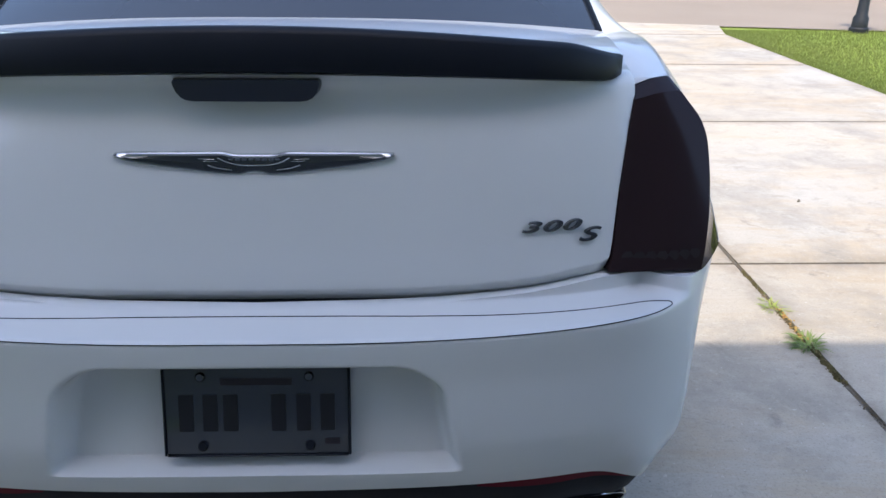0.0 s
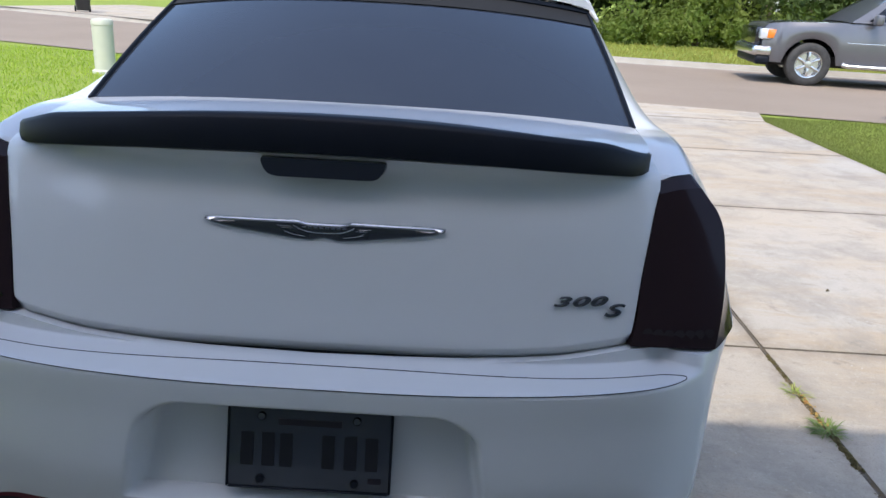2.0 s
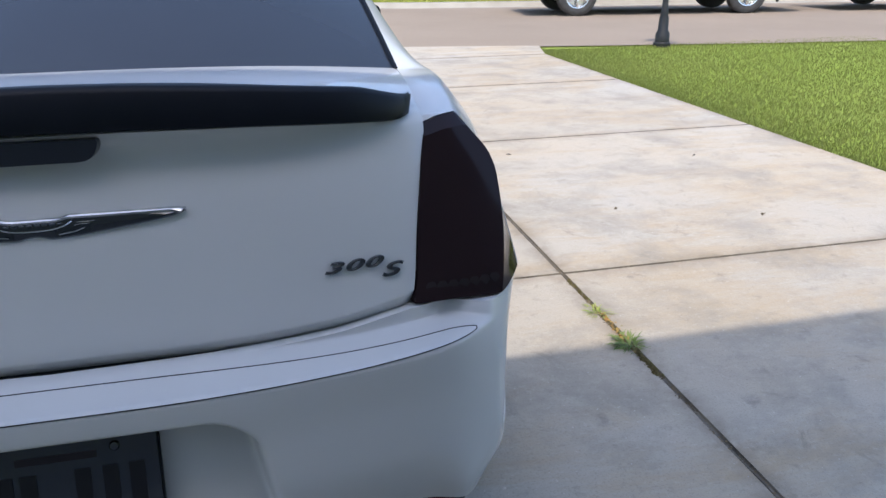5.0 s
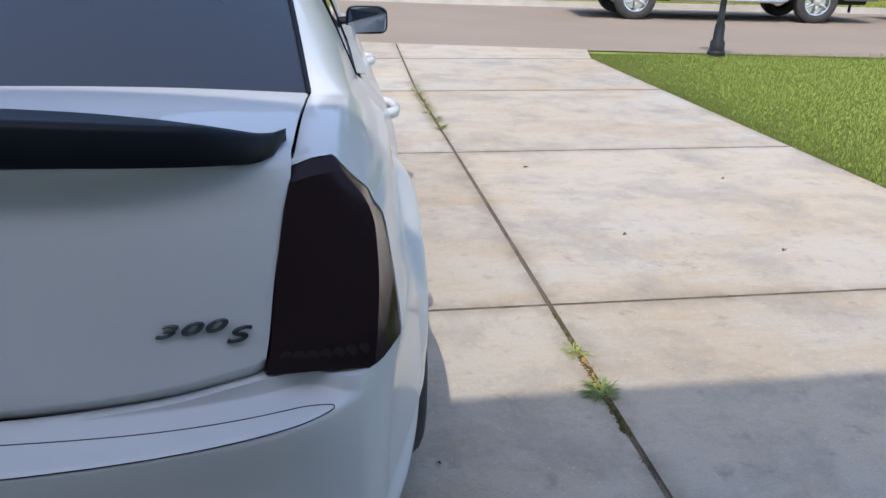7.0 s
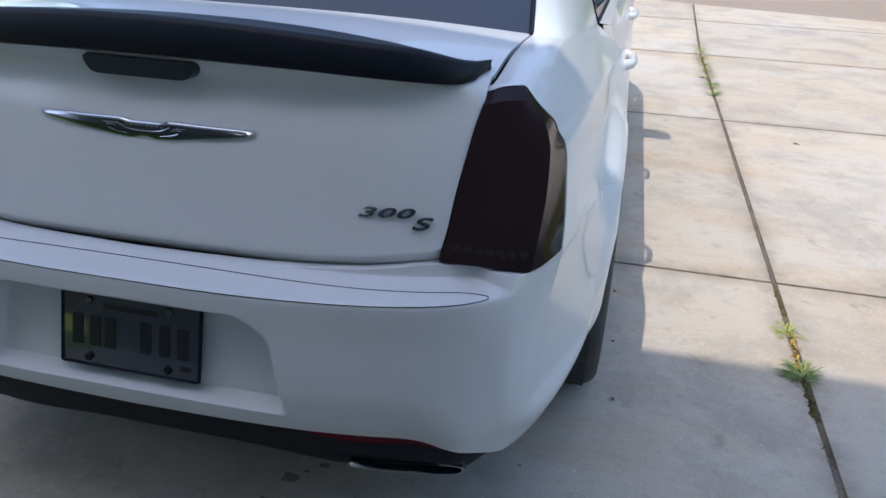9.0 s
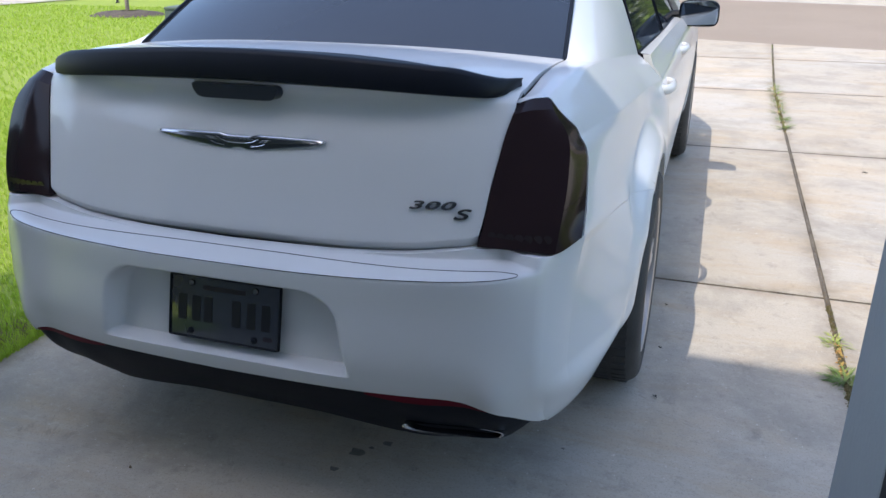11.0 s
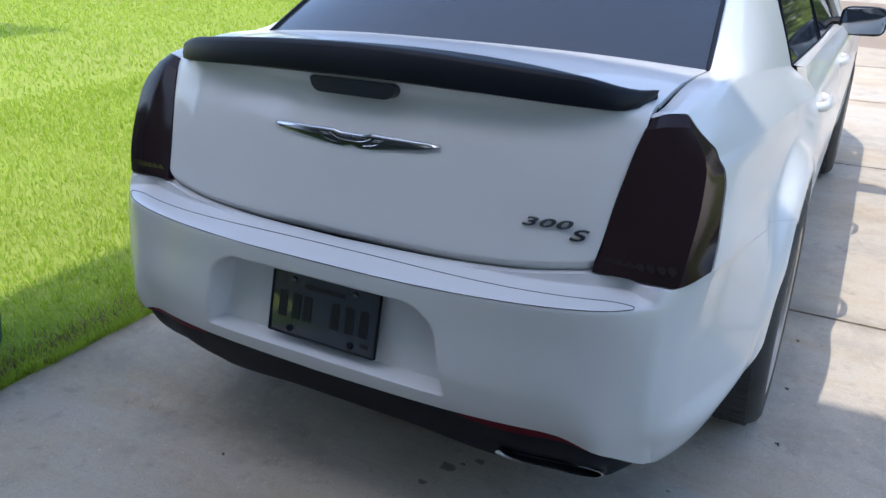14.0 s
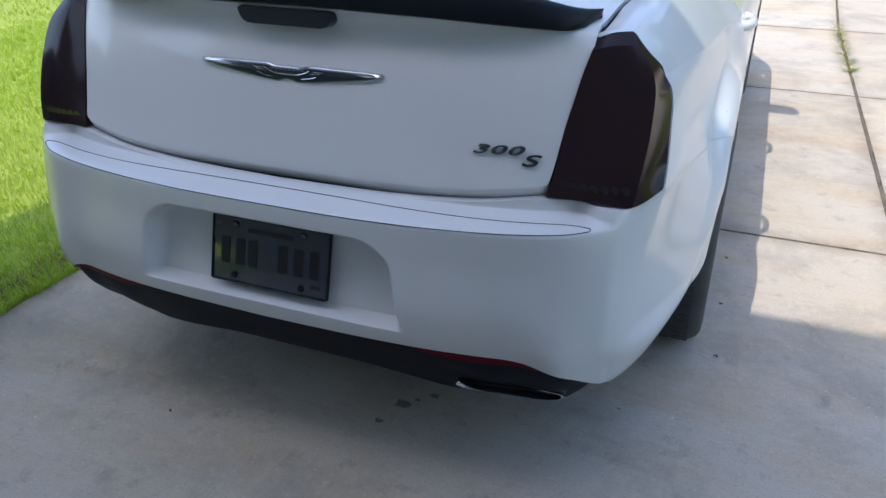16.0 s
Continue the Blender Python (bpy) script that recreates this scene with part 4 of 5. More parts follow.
joint_x = smooth_curve([(-8, 1.600), (1.2, 1.612), (1.83, 1.622), (4.3, 1.640), (6.7, 1.655), (9.1, 1.745), (12, 1.86)])
joint_y = [-7.0, -0.53, 1.825, 4.33, 6.74, 9.0]


def slab(name, corners, mat, parent, gap=0.006):
    bm = bmesh.new()
    n = 6
    (ax, ay), (bx, by), (cx, cy), (dx, dy) = corners
    top = [[Vector((lerp(lerp(ax, bx, u), lerp(dx, cx, u), v), lerp(lerp(ay, by, u), lerp(dy, cy, u), v), 0.0)) for u in spaced(0, 1, n)] for v in spaced(0, 1, n)]
    mid = sum((p for r in top for p in r), Vector()) / (n + 1) ** 2
    vs = grid(bm, top)
    ring = [top[0][i] for i in range(n)] + [top[i][n] for i in range(n)] + [top[n][n - i] for i in range(n)] + [top[n - i][0] for i in range(n)]
    grid(bm, [ring, [p + (p - mid).normalized() * 0.006 + Vector((0, 0, -0.006)) for p in ring], [p + (p - mid).normalized() * 0.006 + Vector((0, 0, -0.05)) for p in ring]], close=True)
    ob = part(name, bm, mat, parent, smooth=False)
    ob.data.materials.append(SOIL)
    for f in ob.data.polygons:
        f.material_index = 0 if abs(f.normal.z) > 0.9 else 1
    return ob


LEFT, RIGHT = -1.262, 4.25
G = 0.011
GY = 0.009
for i in range(len(joint_y)):
    y0 = joint_y[i] + GY
    for side in (0, 1):
        xa = (LEFT if side == 0 else joint_x(y0) + G, joint_x(y0) - G if side == 0 else RIGHT)
        if i + 1 < len(joint_y):
            y1 = joint_y[i + 1] - GY
            xb = (LEFT if side == 0 else joint_x(y1) + G, joint_x(y1) - G if side == 0 else RIGHT)
            cor = [(xa[0], y0), (xa[1], y0), (xb[1], y1), (xb[0], y1)]
        else:
            xb = (LEFT if side == 0 else joint_x(10.6) + G, joint_x(10.6) - G if side == 0 else RIGHT + 0.25)
            cor = [(xa[0], y0), (xa[1], y0), (xb[1], near_road(xb[1]) + 0.02), (xb[0], near_road(xb[0]) + 0.02)]
        slab("slab", cor, CONCRETE, drive)
bm = bmesh.new()
grid(bm, [[(-1.255, -6.9, -0.0045), (4.24, -6.9, -0.0045)], [(-1.255, 9.9, -0.0045), (4.24, 9.9, -0.0045)]])
structure("joint_bed", bm, SOIL, "dark soil in the joints between slabs", "soil")

FILLER = material("joint_filler", (0.13, 0.115, 0.098), 0.95, 0, 0, (0.20, 0.175, 0.145), 11, 130, 0.8, 0.6, 0.2, 8, (0.09, 0.075, 0.06))
bm = bmesh.new()
rows = []
for y in spaced(-3.0, 10.0, 260):
    c = joint_x(y) + 0.0016 * math.sin(y * 7.3) + 0.0010 * math.sin(y * 23.0)
    w = 0.0058 + 0.0014 * math.sin(y * 11.7)
    rows.append([(c - w, y, -0.012), (c - w * 0.7, y, -0.0020), (c + w * 0.7, y, -0.0026), (c + w, y, -0.012)])
grid(bm, rows)
structure("joint_strip", bm, FILLER, "grey-brown filler strip in the long joint", "strip")

STAIN = material("oil_stain", (0.145, 0.132, 0.118), 0.75, 0, 0, (0.20, 0.18, 0.158), 30, 90, 0)
for sx, sy, sr in ((0.196, 0.257, 0.022), (0.27, 0.324, 0.014), (0.167, 0.165, 0.012), (0.23, 0.29, 0.008), (0.772, 0.465, 0.005)):
    bm = bmesh.new()
    bm.faces.new([bm.verts.new((sx + sr * (1 + 0.3 * math.sin(3 * a + sx * 40)) * math.cos(a), sy + sr * (1 + 0.3 * math.cos(2 * a)) * math.sin(a), 0.0015)) for a in [2 * math.pi * k / 18 for k in range(18)]])
    structure("oil_stain", bm, STAIN, "dark oil spot on the concrete", "stain")


# ---- plants ----
GRASS = translucent(material("grass_blades", (0.250, 0.345, 0.042), 0.6, 0, 0, (0.33, 0.41, 0.060), 0.8, 40, 0, 0.6, 0.15, 4, (0.38, 0.41, 0.10)), (0.44, 0.60, 0.065), 0.5)
GRASS_DRY = translucent(material("olive_grass", (0.175, 0.205, 0.055), 0.65, 0, 0, (0.215, 0.235, 0.070), 0.6, 30, 0, 0.6, 0.15, 4, (0.26, 0.26, 0.10)), (0.25, 0.29, 0.07), 0.45)
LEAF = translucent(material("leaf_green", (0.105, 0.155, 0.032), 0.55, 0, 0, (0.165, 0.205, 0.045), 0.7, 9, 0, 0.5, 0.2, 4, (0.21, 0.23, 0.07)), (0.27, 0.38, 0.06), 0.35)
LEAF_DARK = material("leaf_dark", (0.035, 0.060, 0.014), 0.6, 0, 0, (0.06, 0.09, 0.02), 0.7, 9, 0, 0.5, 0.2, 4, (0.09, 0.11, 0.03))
BARK = material("bark", (0.16, 0.125, 0.095), 0.9, 0, 0, (0.22, 0.18, 0.14), 4, 40, 0.8)


def stuff(name, verts, faces, mat, label, category):
    me = bpy.data.meshes.new(name)
    me.from_pydata(verts, [], faces)
    me.materials.append(mat)
    return tagged(new(name, me), label, category, kind="stuff")


def blades(count, place, height, width, seed):
    """Bent three-cornered blades: arrays of points and faces."""
    g = np.random.default_rng(seed)
    xy = place(g, count)
    n = len(xy)
    h = height * g.uniform(0.45, 1.25, n)
    a = g.uniform(0, 2 * np.pi, n)
    lean = g.uniform(0.1, 0.9, n) * h
    w = width * g.uniform(0.6, 1.3, n)
    side = np.stack([np.cos(a), np.sin(a)], 1)
    b = g.uniform(0, 2 * np.pi, n)
    to = np.stack([np.cos(b), np.sin(b)], 1) * lean[:, None]
    z0 = np.full(n, -0.03)
    p = np.zeros((n, 5, 3))
    p[:, 0, :2], p[:, 1, :2] = xy - side * w[:, None], xy + side * w[:, None]
    p[:, 2, :2], p[:, 3, :2] = xy + to * 0.35 + side * w[:, None] * 0.8, xy + to * 0.35 - side * w[:, None] * 0.8
    p[:, 4, :2] = xy + to
    p[:, 0, 2] = p[:, 1, 2] = z0
    p[:, 2, 2] = p[:, 3, 2] = z0 + h * 0.6
    p[:, 4, 2] = z0 + h * 0.97
    i = np.arange(n)[:, None] * 5
    quads = (i + np.array([[0, 1, 2, 3]])).tolist()
    tris = (i + np.array([[3, 2, 4]])).tolist()
    return p.reshape(-1, 3).tolist(), quads + tris


def in_box(x0, x1, y0, y1, power=1.0):
    def f(g, n):
        return np.stack([g.uniform(x0, x1, n), y0 + (y1 - y0) * g.uniform(0, 1, n) ** power], 1)
    return f


def left_lawn(g, n):
    d = g.uniform(0, 1, n) ** 1.7
    return np.stack([-1.275 - d * 4.2, g.uniform(-0.6, 6.0, n)], 1)


stuff("grass", *blades(95000, left_lawn, 0.036, 0.0026, 1), GRASS, "bright green lawn grass beside the driveway", "grass")


def lawn_edge(g, n):
    return np.stack([-1.285 - np.abs(g.normal(0, 0.09, n)), g.uniform(-0.6, 3.2, n)], 1)


THATCH = material("dry_thatch", (0.20, 0.145, 0.085), 0.8, 0, 0, (0.28, 0.21, 0.12), 14, 60, 0)
stuff("thatch", *blades(7000, lawn_edge, 0.040, 0.0022, 7), THATCH, "withered brown thatch along the lawn's edge", "grass")


def edge_tufts(g, n):
    return np.stack([-1.262 - np.abs(g.normal(0, 0.02, n)) + 0.006 * g.normal(0, 1, n), g.uniform(-0.6, 3.2, n)], 1)


stuff("grass", *blades(5000, edge_tufts, 0.075, 0.0026, 8), GRASS, "longer grass leaning over the driveway's edge", "grass")


def right_lawn(g, n):
    y = g.uniform(2.0, 9.6, n)
    return np.stack([RIGHT + 0.02 + 0.22 * np.clip((y - 9.0) / 1.0, 0, 1) + g.uniform(0, 1, n) ** 1.5 * 5.5, y], 1)


stuff("grass", *blades(95000, right_lawn, 0.036, 0.0032, 2), GRASS_DRY, "bright green lawn grass beside the driveway", "grass")


def far_left(g, n):
    xy = np.stack([-1.4 - g.uniform(0, 1, n) * 16, g.uniform(2.0, 14.0, n)], 1)
    keep = np.array([y < near_road(x) - 0.3 for x, y in xy])
    return xy[keep]


stuff("grass", *blades(60000, far_left, 0.050, 0.007, 3), GRASS, "bright green lawn grass towards the road", "grass")


def verge(g, n):
    x = g.uniform(-12, 30, n)
    y = np.array([far_road(v) + 0.5 for v in x]) + g.uniform(0, 1, n) ** 1.4 * 9
    return np.stack([x, y], 1)


VERGE = translucent(material("verge_blades", (0.30, 0.31, 0.075), 0.65, 0, 0, (0.37, 0.34, 0.10), 0.25, 30, 0, 0.6, 0.15, 4, (0.40, 0.35, 0.14)), (0.42, 0.45, 0.09), 0.45)
stuff("verge_grass", *blades(40000, verge, 0.11, 0.014, 5), VERGE, "rough green verge grass across the road", "grass")


# weeds in the long joint
def weed(at, size, count, seed, mat, label, name="weed"):
    g = random.Random(seed)
    bm = bmesh.new()
    for _ in range(count):
        a = g.uniform(0, 2 * math.pi)
        ln, w = size * g.uniform(0.5, 1.15), 0.0027 * g.uniform(0.7, 1.3)
        up = g.uniform(0.25, 1.1)
        d = Vector((math.cos(a), math.sin(a), 0))
        s = Vector((-d.y, d.x, 0)) * w
        o = Vector((g.uniform(-0.014, 0.014), g.uniform(-0.03, 0.03), 0))
        pts = [o + d * (ln * u) + Vector((0, 0, ln * up * (u - 0.55 * u * u * 1.1))) for u in (0, 0.35, 0.7, 1.0)]
        vs = [(bm.verts.new(p - s * k), bm.verts.new(p + s * k)) for p, k in zip(pts, (0.8, 1.0, 0.7, 0.12))]
        for p, q in zip(vs, vs[1:]):
            bm.faces.new((p[0], p[1], q[1], q[0]))
    ob = new(name, mesh_of(name, bm, mat))
    ob.location = (*at, -0.014)
    return tagged(ob, label, "weed", "weeds in the joint")


WEED = material("weed_green", (0.10, 0.165, 0.028), 0.6, 0, 0, (0.19, 0.23, 0.05), 20, 60, 0)
WEED_PALE = material("weed_pale", (0.24, 0.30, 0.05), 0.6, 0, 0, (0.34, 0.36, 0.09), 20, 60, 0)
WEED_DRY = material("weed_dry", (0.22, 0.16, 0.05), 0.8, 0, 0, (0.30, 0.22, 0.08), 20, 60, 0)
weed((1.608, 1.150), 0.080, 150, 1, WEED, "spiky green weed tuft growing in the slab joint")
weed((1.612, 1.425), 0.062, 110, 2, WEED_PALE, "spiky green weed tuft growing in the slab joint")
weed((1.606, 1.06), 0.040, 24, 3, WEED, "low green weed in the slab joint")
for i, (wy, sz) in enumerate(((1.22, 0.03), (1.27, 0.032), (1.32, 0.03), (1.36, 0.028), (1.50, 0.028), (1.56, 0.026), (1.62, 0.03), (1.70, 0.022))):
    weed((joint_x(wy), wy), sz, 16, 10 + i, WEED_DRY if i % 2 == 0 else WEED, "low withered weed in the slab joint")
for i in range(26):
    wy = 0.92 + i * 0.034 + 0.01 * math.sin(i * 5.1)
    weed((joint_x(wy) + 0.006 * math.sin(i * 2.9), wy), 0.018 + 0.016 * abs(math.sin(i * 1.3)), 20, 140 + i, WEED if i % 3 == 0 else WEED_DRY, "low withered weed in the slab joint")
for i in range(22):
    wy = 4.95 + i * 0.105 + 0.03 * math.sin(i * 2.3)
    weed((joint_x(wy) + 0.012 * math.sin(i * 1.7), wy), 0.06 + 0.045 * abs(math.sin(i * 1.1)), 30, 40 + i, WEED if i % 3 else WEED_DRY, "low green weed in the slab joint")
for i in range(14):
    wy = 7.3 + i * 0.19
    weed((joint_x(wy), wy), 0.035 + 0.02 * abs(math.sin(i * 1.9)), 12, 80 + i, WEED if i % 2 else WEED_DRY, "low green weed in the slab joint")
weed((1.600, 0.55), 0.026, 12, 120, WEED, "low green weed in the slab joint")

# soil crumbs along the joints and pale grit on the slabs
def crumbs(points, low, high, seed):
    """Small uneven pyramids lying at the given points."""
    g = np.random.default_rng(seed)
    v, f = [], []
    for x, y in points:
        r, a = g.uniform(low, high), g.uniform(0, 6.28)
        i = len(v)
        for k in range(4):
            q = a + k * 1.571
            rr = r * g.uniform(0.6, 1.3)
            v.append((x + rr * math.cos(q), y + rr * math.sin(q), 0.0))
        v.append((x + 0.2 * r, y, r * g.uniform(0.3, 0.8)))
        f += [(i, i + 1, i + 4), (i + 1, i + 2, i + 4), (i + 2, i + 3, i + 4), (i + 3, i, i + 4)]
    return v, f


gc = np.random.default_rng(31)
ys_c = np.concatenate([gc.uniform(0.2, 9.5, 700), gc.normal(1.3, 0.3, 420), gc.normal(6.1, 0.8, 320)])
line = [(joint_x(float(y)) + float(d), float(y)) for y, d in zip(ys_c, gc.normal(0, 0.006, len(ys_c)))]
for jy in (1.825, 4.33, 6.74):
    line += [(float(x), jy + float(d)) for x, d in zip(gc.uniform(0.95, 4.2, 150), gc.normal(0, 0.005, 150))]
CRUMB = material("soil_crumbs", (0.085, 0.068, 0.045), 0.95, 0, 0, (0.20, 0.155, 0.10), 9, 60, 0, 0.5, 0.1)
stuff("joint_dirt", *crumbs(line, 0.0016, 0.0048, 1), CRUMB, "brown soil crumbs along the slab joints", "dirt")
def cushions(spots_, seed):
    """Low rounded lumps of moss, each an uneven dome."""
    g = np.random.default_rng(seed)
    v, f = [], []
    for x, y, r in spots_:
        i, n = len(v), 9
        for ring, h in ((1.0, 0.0), (0.82, 0.45), (0.45, 0.80)):
            for k in range(n):
                q = 6.2832 * k / n
                rr = r * ring * g.uniform(0.72, 1.25)
                v.append((x + rr * math.cos(q) * 0.8, y + rr * math.sin(q) * 1.15, -0.004 + r * h * g.uniform(0.7, 1.2)))
        v.append((x, y, r * 0.85))
        for a in (0, n):
            for k in range(n):
                p, q = i + a + k, i + a + (k + 1) % n
                f += [(p, q, q + n), (p, q + n, p + n)]
        f += [(i + 2 * n + k, i + 2 * n + (k + 1) % n, i + 3 * n) for k in range(n)]
    return v, f


MOSS = material("brown_green_moss", (0.085, 0.078, 0.030), 0.95, 0, 0, (0.155, 0.125, 0.060), 40, 260, 1.0, 0.6, 0.1, 8, (0.19, 0.155, 0.075))
lumps = []
for a, b, n, lo, hi in ((0.90, 1.13, 46, 0.007, 0.014), (1.16, 1.40, 40, 0.005, 0.010), (1.46, 1.76, 40, 0.005, 0.011), (4.9, 6.6, 60, 0.008, 0.020), (6.7, 9.3, 44, 0.006, 0.012)):
    for y in gc.uniform(a, b, n):
        lumps.append((joint_x(float(y)) + float(gc.normal(0, 0.0045)), float(y), float(gc.uniform(lo, hi))))
stuff("moss", *cushions(lumps, 12), MOSS, "brownish green moss cushions in the long joint", "moss")
STRAW = material("yellow_leaf", (0.42, 0.28, 0.07), 0.8, 0, 0, (0.34, 0.17, 0.05), 60, 90, 0)
flakes = [(joint_x(float(y)) + float(d), float(y)) for y, d in zip(gc.uniform(1.17, 1.40, 46), gc.normal(0, 0.009, 46))]
v, f = crumbs(flakes, 0.003, 0.0075, 6)
stuff("leaf_flakes", [(x, y, z + 0.008) for x, y, z in v], f, STRAW, "yellow and orange withered leaf flakes in the joint", "leaves")
GRIT = material("pale_grit", (0.50, 0.47, 0.43), 0.9, 0, 0, (0.36, 0.33, 0.29), 12, 60, 0, 0.5, 0.2)
spread = [(float(x), float(y)) for x, y in zip(gc.uniform(-1.2, 1.1, 260), gc.uniform(-1.0, 0.5, 260))]
spread += [(float(x), float(y)) for x, y in zip(gc.uniform(0.95, 4.1, 260), gc.uniform(0.3, 7.0, 260))]
stuff("grit", *crumbs(spread, 0.0012, 0.0034, 2), GRIT, "tiny pale grit scattered on the concrete", "grit")

# fallen leaves and crumbs on the drive
LITTER = material("dry_leaf", (0.10, 0.07, 0.035), 0.9, 0, 0, (0.16, 0.12, 0.06), 30, 90, 0)
DARK_LITTER = material("dark_leaf", (0.035, 0.030, 0.025), 0.9)
g = random.Random(9)
spots = [(1.007, 0.833), (0.993, 1.55), (0.998, 1.175), (2.976, 2.307), (3.284, 3.536), (-0.388, -0.02), (2.05, 3.9), (2.25, 2.6)]
for i, (lx, ly) in enumerate(spots):
    bm = bmesh.new()
    r = g.uniform(0.006, 0.010) * (1.8 if ly > 2 else 1.0)
    pts = []
    for k in range(9):
        a = 2 * math.pi * k / 9
        rr = r * (1 + 0.35 * math.sin(3 * a + i))
        pts.append(Vector((rr * math.cos(a), 0.5 * rr * math.sin(a), 0.003 + 0.006 * abs(math.sin(a + i)))))
    top = [bm.verts.new(p) for p in pts]
    low = [bm.verts.new(p - Vector((0, 0, 0.002))) for p in pts]
    bm.faces.new(top), bm.faces.new(low[::-1])
    for k in range(9):
        bm.faces.new((top[k], low[k], low[(k + 1) % 9], top[(k + 1) % 9]))
    ob = new("fallen_leaf", mesh_of("fallen_leaf", bm, LITTER if i % 2 else DARK_LITTER))
    ob.matrix_basis = pose(lx, ly, 0.001, 0, 0, g.uniform(0, 360))
    tagged(ob, "small dry curled leaf lying on the concrete", "leaf", "fallen leaves")


# ---- trees across the road ----
def leaf_cloud(centres, count, size, seed):
    """Many small bent leaves round the given (x, y, z, radius) clumps."""
    gg = np.random.default_rng(seed)
    c = np.array(centres)
    k = gg.integers(0, len(c), count)
    d = gg.normal(size=(count, 3))
    d /= np.linalg.norm(d, axis=1)[:, None]
    p = c[k, :3] + d * (c[k, 3] * gg.uniform(0.45, 1.05, count))[:, None]
    a, b = gg.normal(size=(count, 3)), gg.normal(size=(count, 3))
    a /= np.linalg.norm(a, axis=1)[:, None]
    b -= (a * b).sum(1)[:, None] * a
    b /= np.linalg.norm(b, axis=1)[:, None]
    s = (size * gg.uniform(0.5, 1.4, count))[:, None]
    n = np.cross(a, b)
    v = np.stack([p - a * s, p + b * s * 0.45 + n * s * 0.15, p + a * s, p - b * s * 0.45 + n * s * 0.15], 1).reshape(-1, 3)
    i = np.arange(count)[:, None] * 4
    f = np.concatenate([i + np.array([[0, 1, 2]]), i + np.array([[0, 2, 3]])])
    return v.tolist(), f.tolist()


def tree(at, height, spread, seed, dark=False):
    gg = random.Random(seed)
    t = thing("tree", "leafy green tree at the edge of the wood", "tree", at, 0, "trees of the wood")
    bm = bmesh.new()
    r = height * 0.018
    tube(bm, [(0, 0, -0.1), (0.05, 0.02, height * 0.3), (-0.05, 0.05, height * 0.6), (0, 0, height * 0.92)], [r * 1.5, r * 1.1, r * 0.7, r * 0.15], 8)
    for k in range(7):
        a, z0 = gg.uniform(0, 6.28), height * gg.uniform(0.25, 0.7)
        e = Vector((math.cos(a), math.sin(a), 0)) * spread * gg.uniform(0.5, 0.9)
        tube(bm, [(0, 0, z0), (e.x * 0.5, e.y * 0.5, z0 + height * 0.08), (e.x, e.y, z0 + height * 0.18)], [r * 0.5, r * 0.35, r * 0.08], 6)
    part("trunk", bm, BARK, t)
    clumps = []
    for k in range(26):
        a, u = gg.uniform(0, 6.28), gg.uniform(0.08, 1.0)
        rad = spread * (1 - 0.5 * u) * gg.uniform(0.2, 1.0)
        clumps.append((rad * math.cos(a), rad * math.sin(a), height * u, spread * gg.uniform(0.22, 0.42)))
    v, f = leaf_cloud(clumps, 5200, 0.13 if height < 8.5 else 0.21, seed)
    me = bpy.data.meshes.new("crown")
    me.from_pydata(v, [], f)
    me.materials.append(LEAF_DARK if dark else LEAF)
    c = new("crown", me)
    c.parent = t
    return t


gt = random.Random(77)
for i in range(16):
    x = -6 + i * 3.1 + gt.uniform(-0.8, 0.8)
    base = far_road(x) + 10.5 + gt.uniform(-0.6, 1.6)
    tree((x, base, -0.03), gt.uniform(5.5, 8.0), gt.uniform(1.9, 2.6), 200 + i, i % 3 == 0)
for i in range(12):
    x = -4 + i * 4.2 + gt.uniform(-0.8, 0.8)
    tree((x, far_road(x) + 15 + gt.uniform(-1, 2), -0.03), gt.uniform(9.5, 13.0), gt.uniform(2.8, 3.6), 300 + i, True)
under = []
for i in range(150):
    x = gt.uniform(-9, 44)
    s = gt.uniform(0.4, 0.9)
    under.append((x, far_road(x) + 9.6 + gt.uniform(-0.5, 2.2), s * gt.uniform(0.4, 1.3), s))
deep = []
for i in range(260):
    x = gt.uniform(-12, 62)
    deep.append((x, far_road(x) + 18.5 + gt.uniform(-1.0, 3.0), gt.uniform(0.5, 11.5), gt.uniform(1.1, 2.0)))
v, f = leaf_cloud(deep, 30000, 0.48, 6)
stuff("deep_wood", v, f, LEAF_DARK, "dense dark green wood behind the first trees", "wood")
v, f = leaf_cloud(under, 42000, 0.10, 5)
stuff("undergrowth", v, f, LEAF, "dense green undergrowth along the wood's edge", "bushes")


# ---- things along the road ----
CAST = material("black_cast_iron", (0.012, 0.012, 0.013), 0.45, 0.3, 0, (0.02, 0.02, 0.021), 6, 90, 0.2)
mailbox = thing("mailbox", "black cast mailbox on a fluted post by the kerb", "mailbox", (6.237, 9.45, -0.03), 102)
bm = bmesh.new()
lathe(bm, [(0.125, 0.0), (0.125, 0.06), (0.105, 0.08), (0.10, 0.20), (0.075, 0.24), (0.068, 0.42), (0.052, 0.47), (0.058, 0.50), (0.044, 0.53), (0.040, 0.98), (0.050, 1.0), (0.040, 1.03), (0.036, 1.30), (0.05, 1.32), (0.035, 1.36), (0.012, 1.42), (0.0, 1.45)], 20)
part("post", bm, CAST, mailbox)
bm = bmesh.new()
sec = [(-0.11, 0.0), (0.11, 0.0), (0.11, 0.15)] + [(0.11 * math.cos(a), 0.15 + 0.09 * math.sin(a)) for a in [math.pi * k / 8 for k in range(1, 8)]] + [(-0.11, 0.15)]
rows = [[Vector((y, x, z + 1.02)) for x, z in sec] for y in (-0.38, 0.12)]
